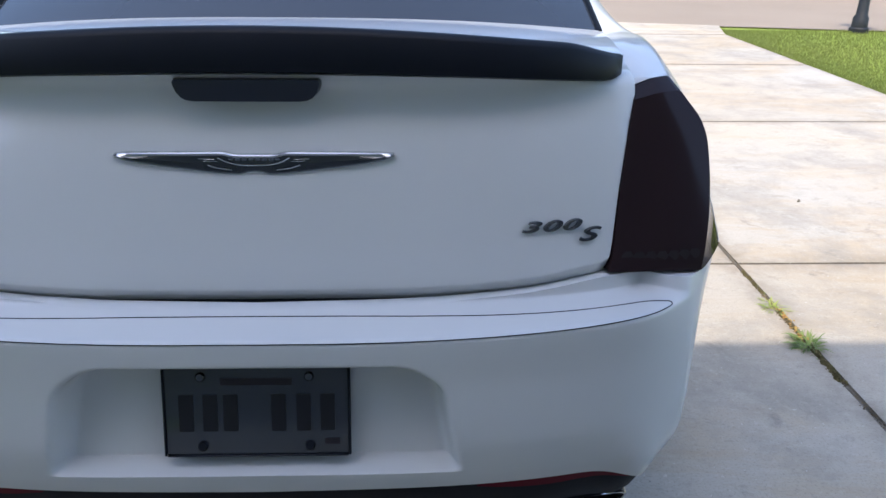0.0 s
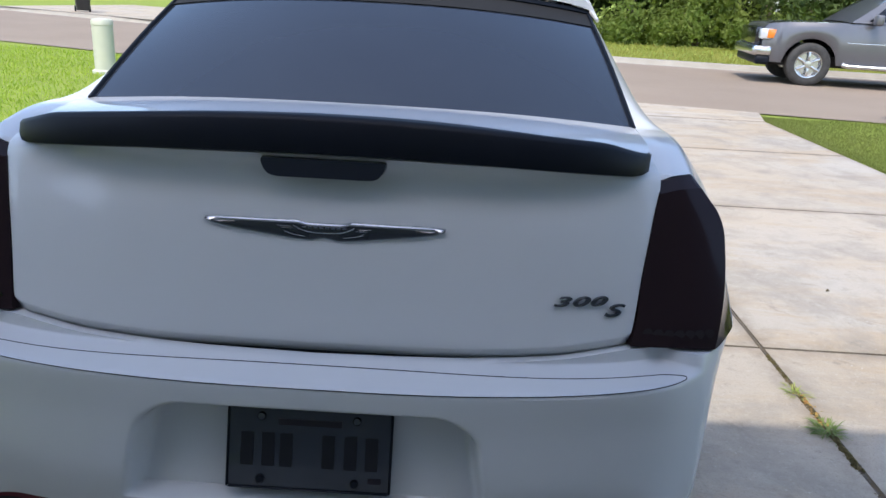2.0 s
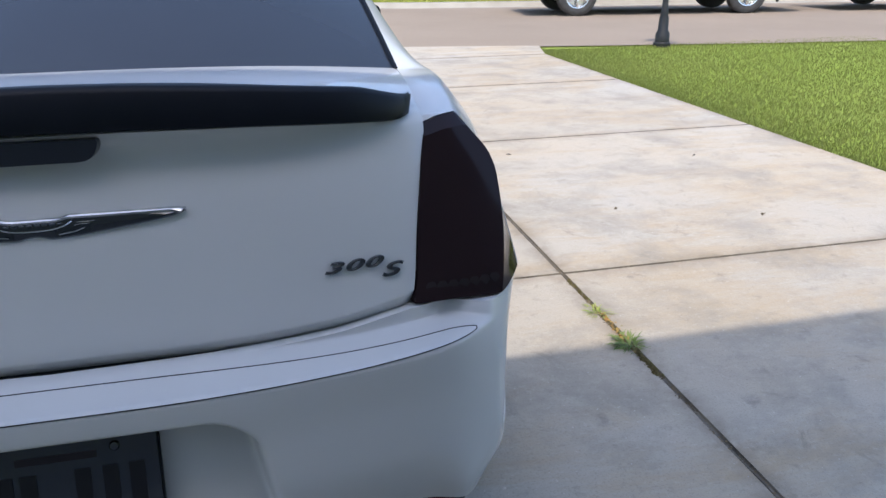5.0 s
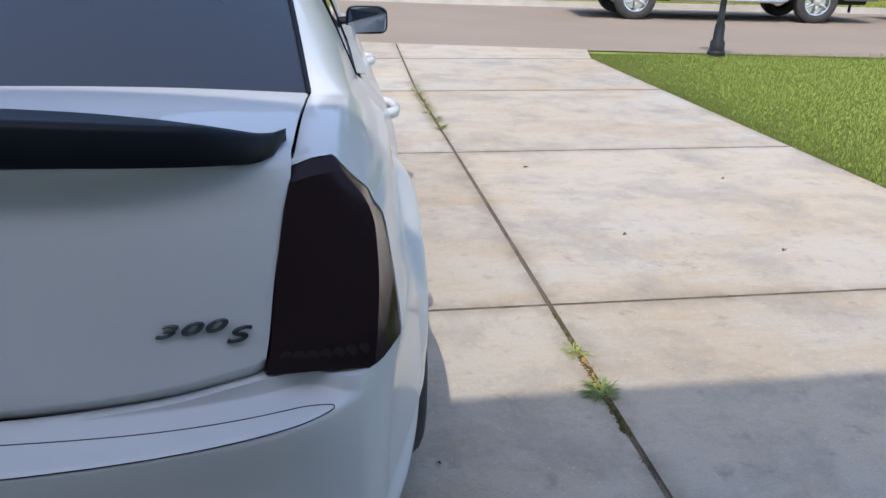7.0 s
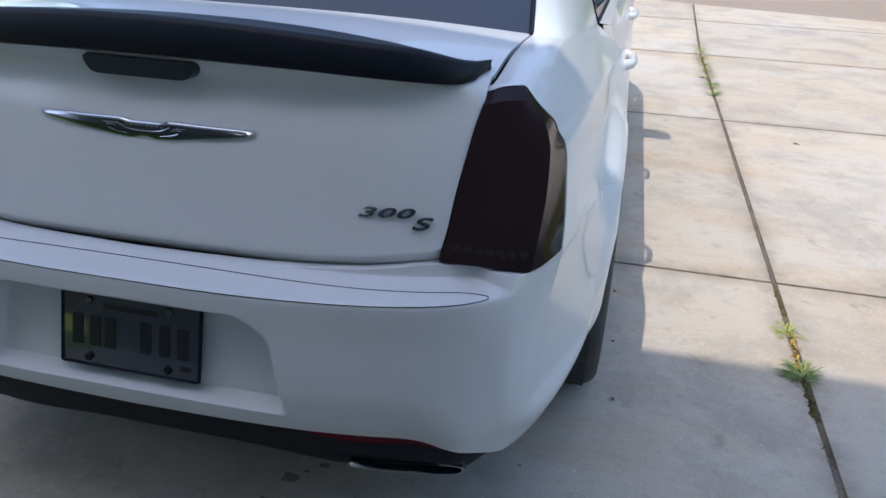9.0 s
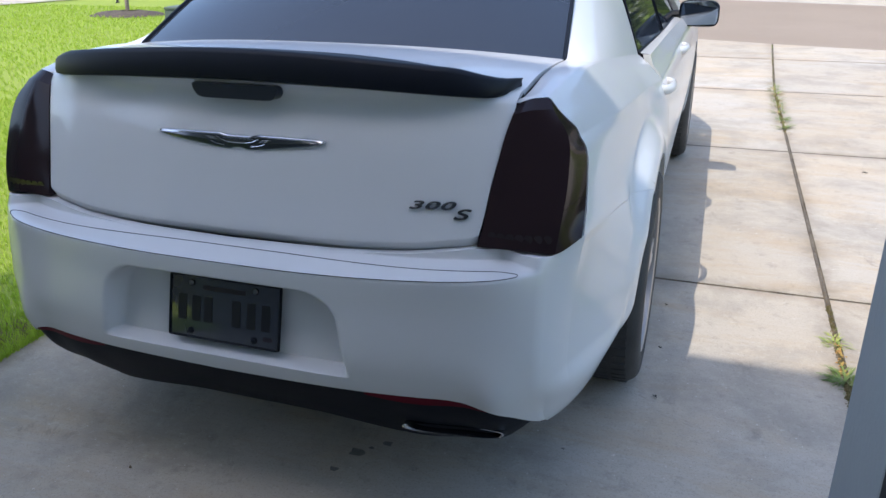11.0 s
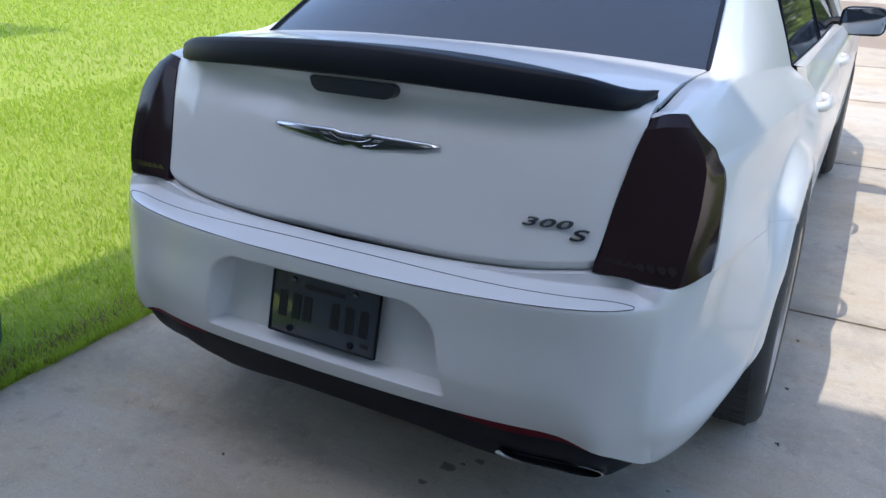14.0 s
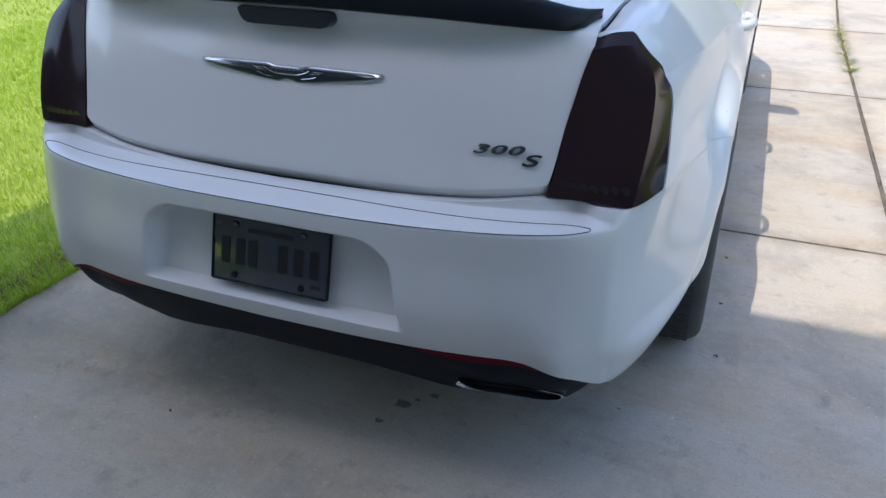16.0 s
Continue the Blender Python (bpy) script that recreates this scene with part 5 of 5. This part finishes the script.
vs = grid(bm, rows, close=True)
bm.faces.new(vs[0]), bm.faces.new(vs[-1])
box_body = part("letter_box", bm, CAST, mailbox, angle=30)
bm = bmesh.new()
tube(bm, [(-0.30, 0, 1.02), (-0.22, 0, 0.90), (-0.10, 0, 0.86), (-0.03, 0, 0.80)], 0.012, 6)
part("bracket", bm, CAST, mailbox)

# utility pedestals on the lawn
PALE = material("pale_green_plastic", (0.53, 0.53, 0.43), 0.6, 0, 0, (0.48, 0.49, 0.40), 4, 60, 0.05)
ped = thing("utility_pedestal", "pale green round utility pedestal on the lawn", "pedestal", (-5.17, 10.55, -0.03))
bm = bmesh.new()
lathe(bm, [(0.160, 0.0), (0.160, 0.05), (0.150, 0.06), (0.150, 0.70), (0.156, 0.705), (0.156, 0.76), (0.140, 0.785), (0.05, 0.80), (0.0, 0.80)], 32)
part("shell", bm, PALE, ped)
bm = bmesh.new()
lathe(bm, [(0.195, 0.0), (0.195, 0.035), (0.165, 0.05)], 32)
part("collar", bm, PALE, ped)
UTIL = material("dark_green_metal", (0.055, 0.075, 0.060), 0.5, 0, 0, (0.070, 0.092, 0.074), 3, 60, 0.05)
cab = thing("utility_box", "grey-green tapered utility box with a skirt on the lawn", "utility box", (-7.20, 9.62, -0.03), 8)
bm = bmesh.new()
rows = [[(sx * w, sy * d, z) for sx, sy in ((-1, -1), (1, -1), (1, 1), (-1, 1))] for z, w, d in ((0.09, 0.27, 0.25), (0.39, 0.24, 0.22), (0.40, 0.23, 0.21))]
vs = grid(bm, rows, close=True)
bm.faces.new(vs[-1])
part("cabinet", bm, UTIL, cab, angle=20)
bm = bmesh.new()
box(bm, -0.255, 0.255, -0.235, 0.235, 0.40, 0.445, 0.015, 2)
part("lid", bm, UTIL, cab)
bm = bmesh.new()
rows = [[(sx * w, sy * d, z) for sx, sy in ((-1, -1), (1, -1), (1, 1), (-1, 1))] for z, w, d in ((0.0, 0.37, 0.34), (0.09, 0.33, 0.30), (0.10, 0.31, 0.28))]
vs = grid(bm, rows, close=True)
bm.faces.new(vs[-1])
part("skirt", bm, UTIL, cab, angle=20)

# young tree in a ring of mulch, with its stake
MULCH = material("dark_mulch", (0.060, 0.045, 0.035), 0.95, 0, 0, (0.10, 0.075, 0.055), 9, 50, 1.0)
sap = thing("sapling", "thin young tree in a ring of mulch", "tree", (-10.6, 12.25, -0.03))
bm = bmesh.new()
tube(bm, [(0, 0, 0), (0.03, 0.0, 0.5), (-0.02, 0.02, 1.1), (0.02, 0, 1.9), (0, 0, 2.6)], [0.045, 0.035, 0.030, 0.022, 0.006], 8)
for k in range(6):
    a = k * 1.1
    tube(bm, [(0, 0, 1.3 + 0.18 * k), (0.25 * math.cos(a), 0.25 * math.sin(a), 1.6 + 0.18 * k), (0.45 * math.cos(a), 0.45 * math.sin(a), 1.95 + 0.18 * k)], [0.014, 0.009, 0.003], 6)
part("trunk", bm, BARK, sap)
v, f = leaf_cloud([(0.35 * math.cos(k * 1.1), 0.35 * math.sin(k * 1.1), 1.75 + 0.16 * k, 0.35) for k in range(7)], 900, 0.05, 41)
me = bpy.data.meshes.new("crown")
me.from_pydata(v, [], f)
me.materials.append(LEAF)
new("crown", me).parent = sap
bm = bmesh.new()
rows = []
for rr, z in ((0.0, 0.09), (0.25, 0.085), (0.45, 0.06), (0.60, 0.03), (0.68, 0.0)):
    rows.append([Vector((1.25 * rr * (1 + 0.06 * math.sin(3 * a + rr * 9)) * math.cos(a), rr * math.sin(a), z + 0.012 * math.sin(7 * a + 20 * rr))) for a in [2 * math.pi * k / 28 for k in range(28)]])
grid(bm, rows, close=True)
part("mulch_ring", bm, MULCH, sap)
stake = thing("stake", "dark thin stake standing in the lawn", "stake", (-13.2, 15.0, -0.03))
bm = bmesh.new()
lathe(bm, [(0.05, 0.0), (0.05, 0.02), (0.028, 0.04), (0.028, 1.2), (0.0, 1.22)], 8)
part("rod", bm, CAST, stake)

# a second young tree, unseen, added so that its crown shades a lawn patch
shade_tree = thing("sapling", "slender unseen young tree added to shade the lawn", "tree", (-10.6, 3.9, -0.03))
bm = bmesh.new()
tube(bm, [(0, 0, 0), (-0.03, 0.01, 0.7), (0.02, -0.02, 1.5), (0, 0, 2.3), (0.02, 0, 3.4)], [0.050, 0.042, 0.036, 0.028, 0.008], 8)
for k in range(8):
    a = k * 1.9
    tube(bm, [(0, 0, 1.9 + 0.13 * k), (0.28 * math.cos(a), 0.2 * math.sin(a), 2.2 + 0.13 * k), (0.6 * math.cos(a), 0.4 * math.sin(a), 2.45 + 0.13 * k)], [0.016, 0.011, 0.003], 6)
part("trunk", bm, BARK, shade_tree)
v, f = leaf_cloud([(0.55 * math.cos(k * 1.9) + 0.35 * math.sin(k * 3.1), 0.36 * math.sin(k * 1.9), 2.4 + 0.10 * k, 0.34) for k in range(9)], 3000, 0.055, 42)
me = bpy.data.meshes.new("crown")
me.from_pydata(v, [], f)
me.materials.append(LEAF)
new("crown", me).parent = shade_tree

# neighbouring drives that reach the road
for nm, cx, wid, y_a, y_b, lab in (("drive_neighbour", -17.0, 5.0, 9.0, None, "pale concrete drive of a neighbouring house"), ):
    bm = bmesh.new()
    pts = [(cx - wid / 2 - 2, y_a), (cx + wid / 2 - 2, y_a), (cx + wid / 2, near_road(cx + wid / 2)), (cx - wid / 2, near_road(cx - wid / 2))]
    bm.faces.new([bm.verts.new((x, y, -0.004)) for x, y in pts])
    structure(nm, bm, CONCRETE, lab, "driveway")
bm = bmesh.new()
pts = [(-16.5, far_road(-16.5) + 0.1), (-9.5, far_road(-9.5) + 0.1), (-8.0, far_road(-8.0) + 9), (-15.0, far_road(-15.0) + 9)]
bm.faces.new([bm.verts.new((x, y, 0.115)) for x, y in pts])
structure("drive_opposite", bm, CONCRETE, "pale concrete drive across the road", "driveway")


def wheelie_bin(at, rz, mat, label):
    t = thing("wheelie_bin", label, "bin", at, rz)
    bm = bmesh.new()
    rows = []
    for z, w, d in ((0.06, 0.20, 0.22), (0.12, 0.215, 0.24), (0.90, 0.28, 0.31), (0.96, 0.295, 0.325), (1.0, 0.295, 0.325)):
        rows.append([Vector((w * math.copysign(abs(math.cos(a)) ** 0.35, math.cos(a)), d * math.copysign(abs(math.sin(a)) ** 0.35, math.sin(a)), z)) for a in [2 * math.pi * k / 32 for k in range(32)]])
    vs = grid(bm, rows, close=True)
    bm.faces.new(vs[0])
    part("tub", bm, mat, t)
    bm = bmesh.new()
    rows = []
    for z, g_ in ((1.0, 1.03), (1.03, 1.03), (1.07, 0.92), (1.085, 0.5), (1.088, 0.05)):
        rows.append([Vector((0.295 * g_ * math.copysign(abs(math.cos(a)) ** 0.35, math.cos(a)), 0.325 * g_ * math.copysign(abs(math.sin(a)) ** 0.35, math.sin(a)), z)) for a in [2 * math.pi * k / 32 for k in range(32)]])
    grid(bm, rows, close=True)
    part("lid", bm, mat, t)
    for s in (1, -1):
        bm = bmesh.new()
        lathe(bm, [(0.03, -0.025), (0.10, -0.025), (0.10, 0.025), (0.03, 0.025)], 20, pose(s * 0.23, 0.22, 0.10, 0, 90, 0))
        part("wheel", bm, SATIN_BLACK, t)
    bm = bmesh.new()
    tube(bm, [(-0.2, 0.33, 0.97), (-0.2, 0.40, 0.98), (0.2, 0.40, 0.98), (0.2, 0.33, 0.97)], 0.014, 8)
    part("handle", bm, mat, t)
    return t


wheelie_bin((-1.600, -0.20, -0.012), 90, material("green_plastic", (0.010, 0.075, 0.060), 0.5, 0, 0, (0.014, 0.09, 0.07), 4, 90, 0.05), "green plastic wheelie bin at the lawn's edge")
wheelie_bin((-12.9, 26.1, 0.11), 30, material("black_plastic", (0.012, 0.012, 0.013), 0.5, 0, 0, (0.02, 0.02, 0.02), 4, 90, 0.05), "black wheelie bin on a drive across the road")

# ---- pickup truck and trailer on the road ----
GREY_PAINT = material("dark_grey_metallic", (0.120, 0.120, 0.134), 0.35, 0.45, 0.9, (0.132, 0.132, 0.146), 2, 500, 0.01)
ALLOY = material("bright_alloy", (0.62, 0.63, 0.64), 0.25, 1.0)
AMBER = material("amber_lens", (0.75, 0.22, 0.03), 0.2, 0, 0.6)
CLEAR = material("clear_headlight", (0.62, 0.64, 0.66), 0.15, 0.2, 0.6)
TAIL_RED = material("tail_red", (0.16, 0.006, 0.012), 0.2, 0, 0.6)
ROAD_TURN = math.degrees(math.atan2(far_road(12) - far_road(5), 7.0))
TRUCK = thing("pickup_truck", "dark grey crew-cab pickup truck on the road", "truck", (7.10, 15.31, 0.012), ROAD_TURN)
# own axes: x runs from the front axle back to the tail, y across, z up
hood = smooth_curve([(-0.95, 0.78), (-0.92, 1.02), (-0.80, 1.14), (-0.3, 1.19), (0.75, 1.22)])


def arch_cut(x, low):
    for wx in (0.0, 3.64):
        d = abs(x - wx)
        if d < 0.50:
            low = max(low, 0.40 + math.sqrt(0.25 - d * d))
    return low


def truck_skin(name, x0, x1, top, low, width, label, n=40):
    """Two sides and the deck between them, as one panel."""
    bm = bmesh.new()
    xs_t = spaced(x0, x1, n)
    for s in (1, -1):
        rows = []
        for v in spaced(0, 1, 10):
            rows.append([Vector((x, s * (width - 0.05 * (2 * v - 0.9) ** 2 - 0.10 * step(-0.6, -0.95, x) - 0.06 * step(-0.55, -0.95, x)), lerp(arch_cut(x, low), top(x), v))) for x in xs_t])
        grid(bm, rows, flip=s > 0)
    grid(bm, [[Vector((x, y * (width - 0.06 - 0.14 * step(-0.55, -0.95, x)), top(x) + 0.03 * (1 - y * y) * 0.5)) for x in xs_t] for y in spaced(-1, 1, 8)])
    for x in (x0, x1):
        bm.faces.new([bm.verts.new((x, y, z)) for y, z in ((-width + 0.2, low), (width - 0.2, low), (width - 0.2, top(x)), (-width + 0.2, top(x)))])
    return part(name, bm, GREY_PAINT, TRUCK, label, angle=35)


truck_skin("front_shell", -0.90, 0.80, hood, 0.42, 1.0, "dark grey front fenders and bonnet")
truck_skin("cab_lower", 0.80, 3.02, lambda x: 1.24, 0.40, 1.0, "dark grey cab doors")
truck_skin("cargo_bed", 3.05, 4.85, lambda x: 1.26, 0.45, 1.0, "dark grey cargo bed")
bm = bmesh.new()
rows = []
for x, z in ((0.62, 1.22), (1.40, 1.80), (1.75, 1.88), (2.75, 1.86), (2.98, 1.72), (3.02, 1.24)):
    rows.append([Vector((x, y * lerp(0.97, 0.76, (z - 1.22) / 0.66), z + 0.03 * (1 - y * y))) for y in spaced(-1, 1, 8)])
grid(bm, rows)
for s in (1, -1):
    edge = [r[-1 if s > 0 else 0] for r in rows]
    base = [Vector((p.x, s * 0.97, 1.23)) for p in edge]
    grid(bm, [base, edge])
cabt = part("cab_roof", bm, GREY_PAINT, TRUCK, "dark grey cab roof and pillars", angle=30)
for s in (1, -1):
    for a, b, c, d in (((0.95, 1.27), (1.88, 1.27), (1.88, 1.78), (1.45, 1.76)), ((1.98, 1.27), (2.88, 1.27), (2.80, 1.76), (1.98, 1.78))):
        bm = bmesh.new()
        f = lambda p: Vector((p[0], s * (lerp(0.97, 0.76, (p[1] - 1.22) / 0.66) + 0.008), p[1]))
        bm.faces.new([bm.verts.new(f(p)) for p in (a, b, c, d)])
        bmesh.ops.solidify(bm, geom=bm.faces[:], thickness=0.006)
        part("cab_window", bm, GLASS, TRUCK, "tinted cab window", smooth=False)
    for hx in (1.72, 2.72):
        bm = bmesh.new()
        box(bm, hx - 0.11, hx + 0.11, s * 0.985, s * 1.02, 1.08, 1.12, 0.012, 2)
        part("door_handle", bm, ALLOY, TRUCK, "chrome door handle")
    bm = bmesh.new()
    box(bm, 0.62, 3.0, s * 0.975, s * 0.998, 0.83, 0.87, 0.01, 2)
    part("side_moulding", bm, ALLOY, TRUCK, "bright side moulding")
    bm = bmesh.new()
    tube(bm, [(0.62, s * 0.98, 0.44), (0.70, s * 1.05, 0.42), (2.9, s * 1.05, 0.42), (3.0, s * 0.98, 0.44)], 0.045, 10)
    part("side_step", bm, ALLOY, TRUCK, "chrome tube side step")
    bm = bmesh.new()
    box(bm, 0.98, 1.12, s * 1.02, s * 1.26, 1.20, 1.40, 0.04, 3)
    part("door_mirror", bm, GREY_PAINT, TRUCK)
    bm = bmesh.new()
    box(bm, -0.97, -0.72, s * 0.70, s * 0.93, 0.84, 1.04, 0.03, 2)
    hl = part("headlight", bm, CLEAR, TRUCK)
    bm = bmesh.new()
    box(bm, -0.84, -0.68, s * 0.80, s * 0.945, 0.86, 1.03, 0.02, 2)
    part("indicator", bm, AMBER, hl, "amber indicator lens")
    bm = bmesh.new()
    box(bm, 4.74, 4.87, s * 0.84, s * 1.0, 0.86, 1.20, 0.03, 2)
    part("tail_light", bm, TAIL_RED, TRUCK, "red tail light")
bm = bmesh.new()
box(bm, -1.02, -0.86, -0.72, 0.72, 0.72, 1.06, 0.04, 2)
part("grille", bm, BLACK_GLOSS, TRUCK)
bm = bmesh.new()
box(bm, -1.08, -0.70, -0.97, 0.97, 0.52, 0.72, 0.07, 3)
part("front_bumper", bm, ALLOY, TRUCK, "bright front bumper")
bm = bmesh.new()
box(bm, -1.0, -0.72, -0.95, 0.95, 0.36, 0.53, 0.05, 3)
part("front_skirt", bm, SATIN_BLACK, TRUCK)
bm = bmesh.new()
box(bm, 4.82, 5.02, -0.92, 0.92, 0.50, 0.68, 0.05, 3)
part("rear_bumper", bm, ALLOY, TRUCK, "bright rear bumper")
bm = bmesh.new()
box(bm, -0.8, 4.75, -0.75, 0.75, 0.36, 0.60, 0.03, 1)
part("chassis", bm, DARK, TRUCK)


def big_wheel(parent, x, y, r, spokes, metal):
    w = new("wheel")
    w.parent = parent
    w.matrix_basis = pose(x, y, r, 90 if y < 0 else -90, 0, 0)
    bm = bmesh.new()
    lathe(bm, [(r * 0.60, -0.25), (r * 0.9, -0.255), (r, -0.22), (r, -0.03), (r * 0.92, 0.0), (r * 0.72, 0.005), (r * 0.60, -0.015)], 32, cap=False)
    part("tyre", bm, TYRE, w)
    bm = bmesh.new()
    lathe(bm, [(r * 0.62, -0.012), (r * 0.58, -0.015), (r * 0.55, -0.06), (r * 0.50, -0.10), (0.0, -0.10)], 32, cap=False)
    part("rim", bm, metal, w)
    for k in range(spokes):
        bm = bmesh.new()
        box(bm, -0.022, 0.022, 0.05, r * 0.58, -0.06, -0.02, 0.008, 2, Matrix.Rotation(2 * math.pi * k / spokes, 4, "Z"))
        part("spoke", bm, metal, w)
    bm = bmesh.new()
    lathe(bm, [(0.075, -0.06), (0.07, -0.018), (0.0, -0.014)], 16)
    part("hub_cap", bm, metal, w)


for x in (0.0, 3.64):
    for y in (-0.98, 0.98):
        big_wheel(TRUCK, x, y, 0.41, 6, ALLOY)

FRAME = material("worn_black_steel", (0.022, 0.022, 0.023), 0.6, 0.2, 0, (0.05, 0.042, 0.036), 4, 60, 0.2)
m_road = pose(7.10, 15.31, 0.012, 0, 0, ROAD_TURN)
tr_at = m_road @ Vector((5.8, 0, 0))
TRAILER = thing("utility_trailer", "black open utility trailer with rails", "trailer", tuple(tr_at), ROAD_TURN)
bm = bmesh.new()
tube(bm, [(-1.35, 0, 0.50), (0.0, 0.0, 0.46), (0.4, 0, 0.46)], 0.04, 8)
tube(bm, [(-1.1, 0, 0.50), (0.0, 0.85, 0.46)], 0.035, 8)
tube(bm, [(-1.1, 0, 0.50), (0.0, -0.85, 0.46)], 0.035, 8)
part("tongue", bm, FRAME, TRAILER)
bm = bmesh.new()
tube(bm, [(-1.0, 0, 0.16), (-1.0, 0, 0.85)], 0.03, 8)
part("jack", bm, FRAME, TRAILER)
bm = bmesh.new()
box(bm, 0.0, 3.1, -0.92, 0.92, 0.42, 0.50, 0.01, 1)
part("deck", bm, material("old_planks", (0.14, 0.11, 0.085), 0.9, 0, 0, (0.10, 0.08, 0.06), 3, 40, 0.5), TRAILER)
for s in (1, -1):
    bm = bmesh.new()
    tube(bm, [(0.0, s * 0.92, 0.80), (3.1, s * 0.92, 0.80)], 0.03, 8)
    part("top_rail", bm, FRAME, TRAILER)
    for k in range(6):
        bm = bmesh.new()
        tube(bm, [(0.02 + 0.615 * k, s * 0.92, 0.46), (0.02 + 0.615 * k, s * 0.92, 0.80)], 0.025, 6)
        part("rail_post", bm, FRAME, TRAILER)
    bm = bmesh.new()
    rows = [[Vector((1.7 + 0.42 * math.cos(a), s * y, 0.36 + 0.42 * math.sin(a))) for a in [math.pi * k / 12 for k in range(13)]] for y in (0.98, 1.22)]
    grid(bm, rows)
    part("mudguard", bm, FRAME, TRAILER)
    big_wheel(TRAILER, 1.7, s * 1.20, 0.36, 8, material("worn_white_steel", (0.45, 0.44, 0.42), 0.5, 0.3) if s > 0 else bpy.data.materials["worn_white_steel"])
cool = thing("storage_box", "pale grey lidded box on the trailer", "box", tuple(tr_at + Vector((0.62, 0.1, 0.46))), ROAD_TURN)
bm = bmesh.new()
box(bm, -0.22, 0.22, -0.2, 0.2, 0, 0.40, 0.03, 2)
part("tub", bm, material("grey_white_plastic", (0.52, 0.51, 0.48), 0.6), cool)
bm = bmesh.new()
box(bm, -0.24, 0.24, -0.22, 0.22, 0.39, 0.46, 0.03, 2)
part("lid", bm, bpy.data.materials["grey_white_plastic"], cool)
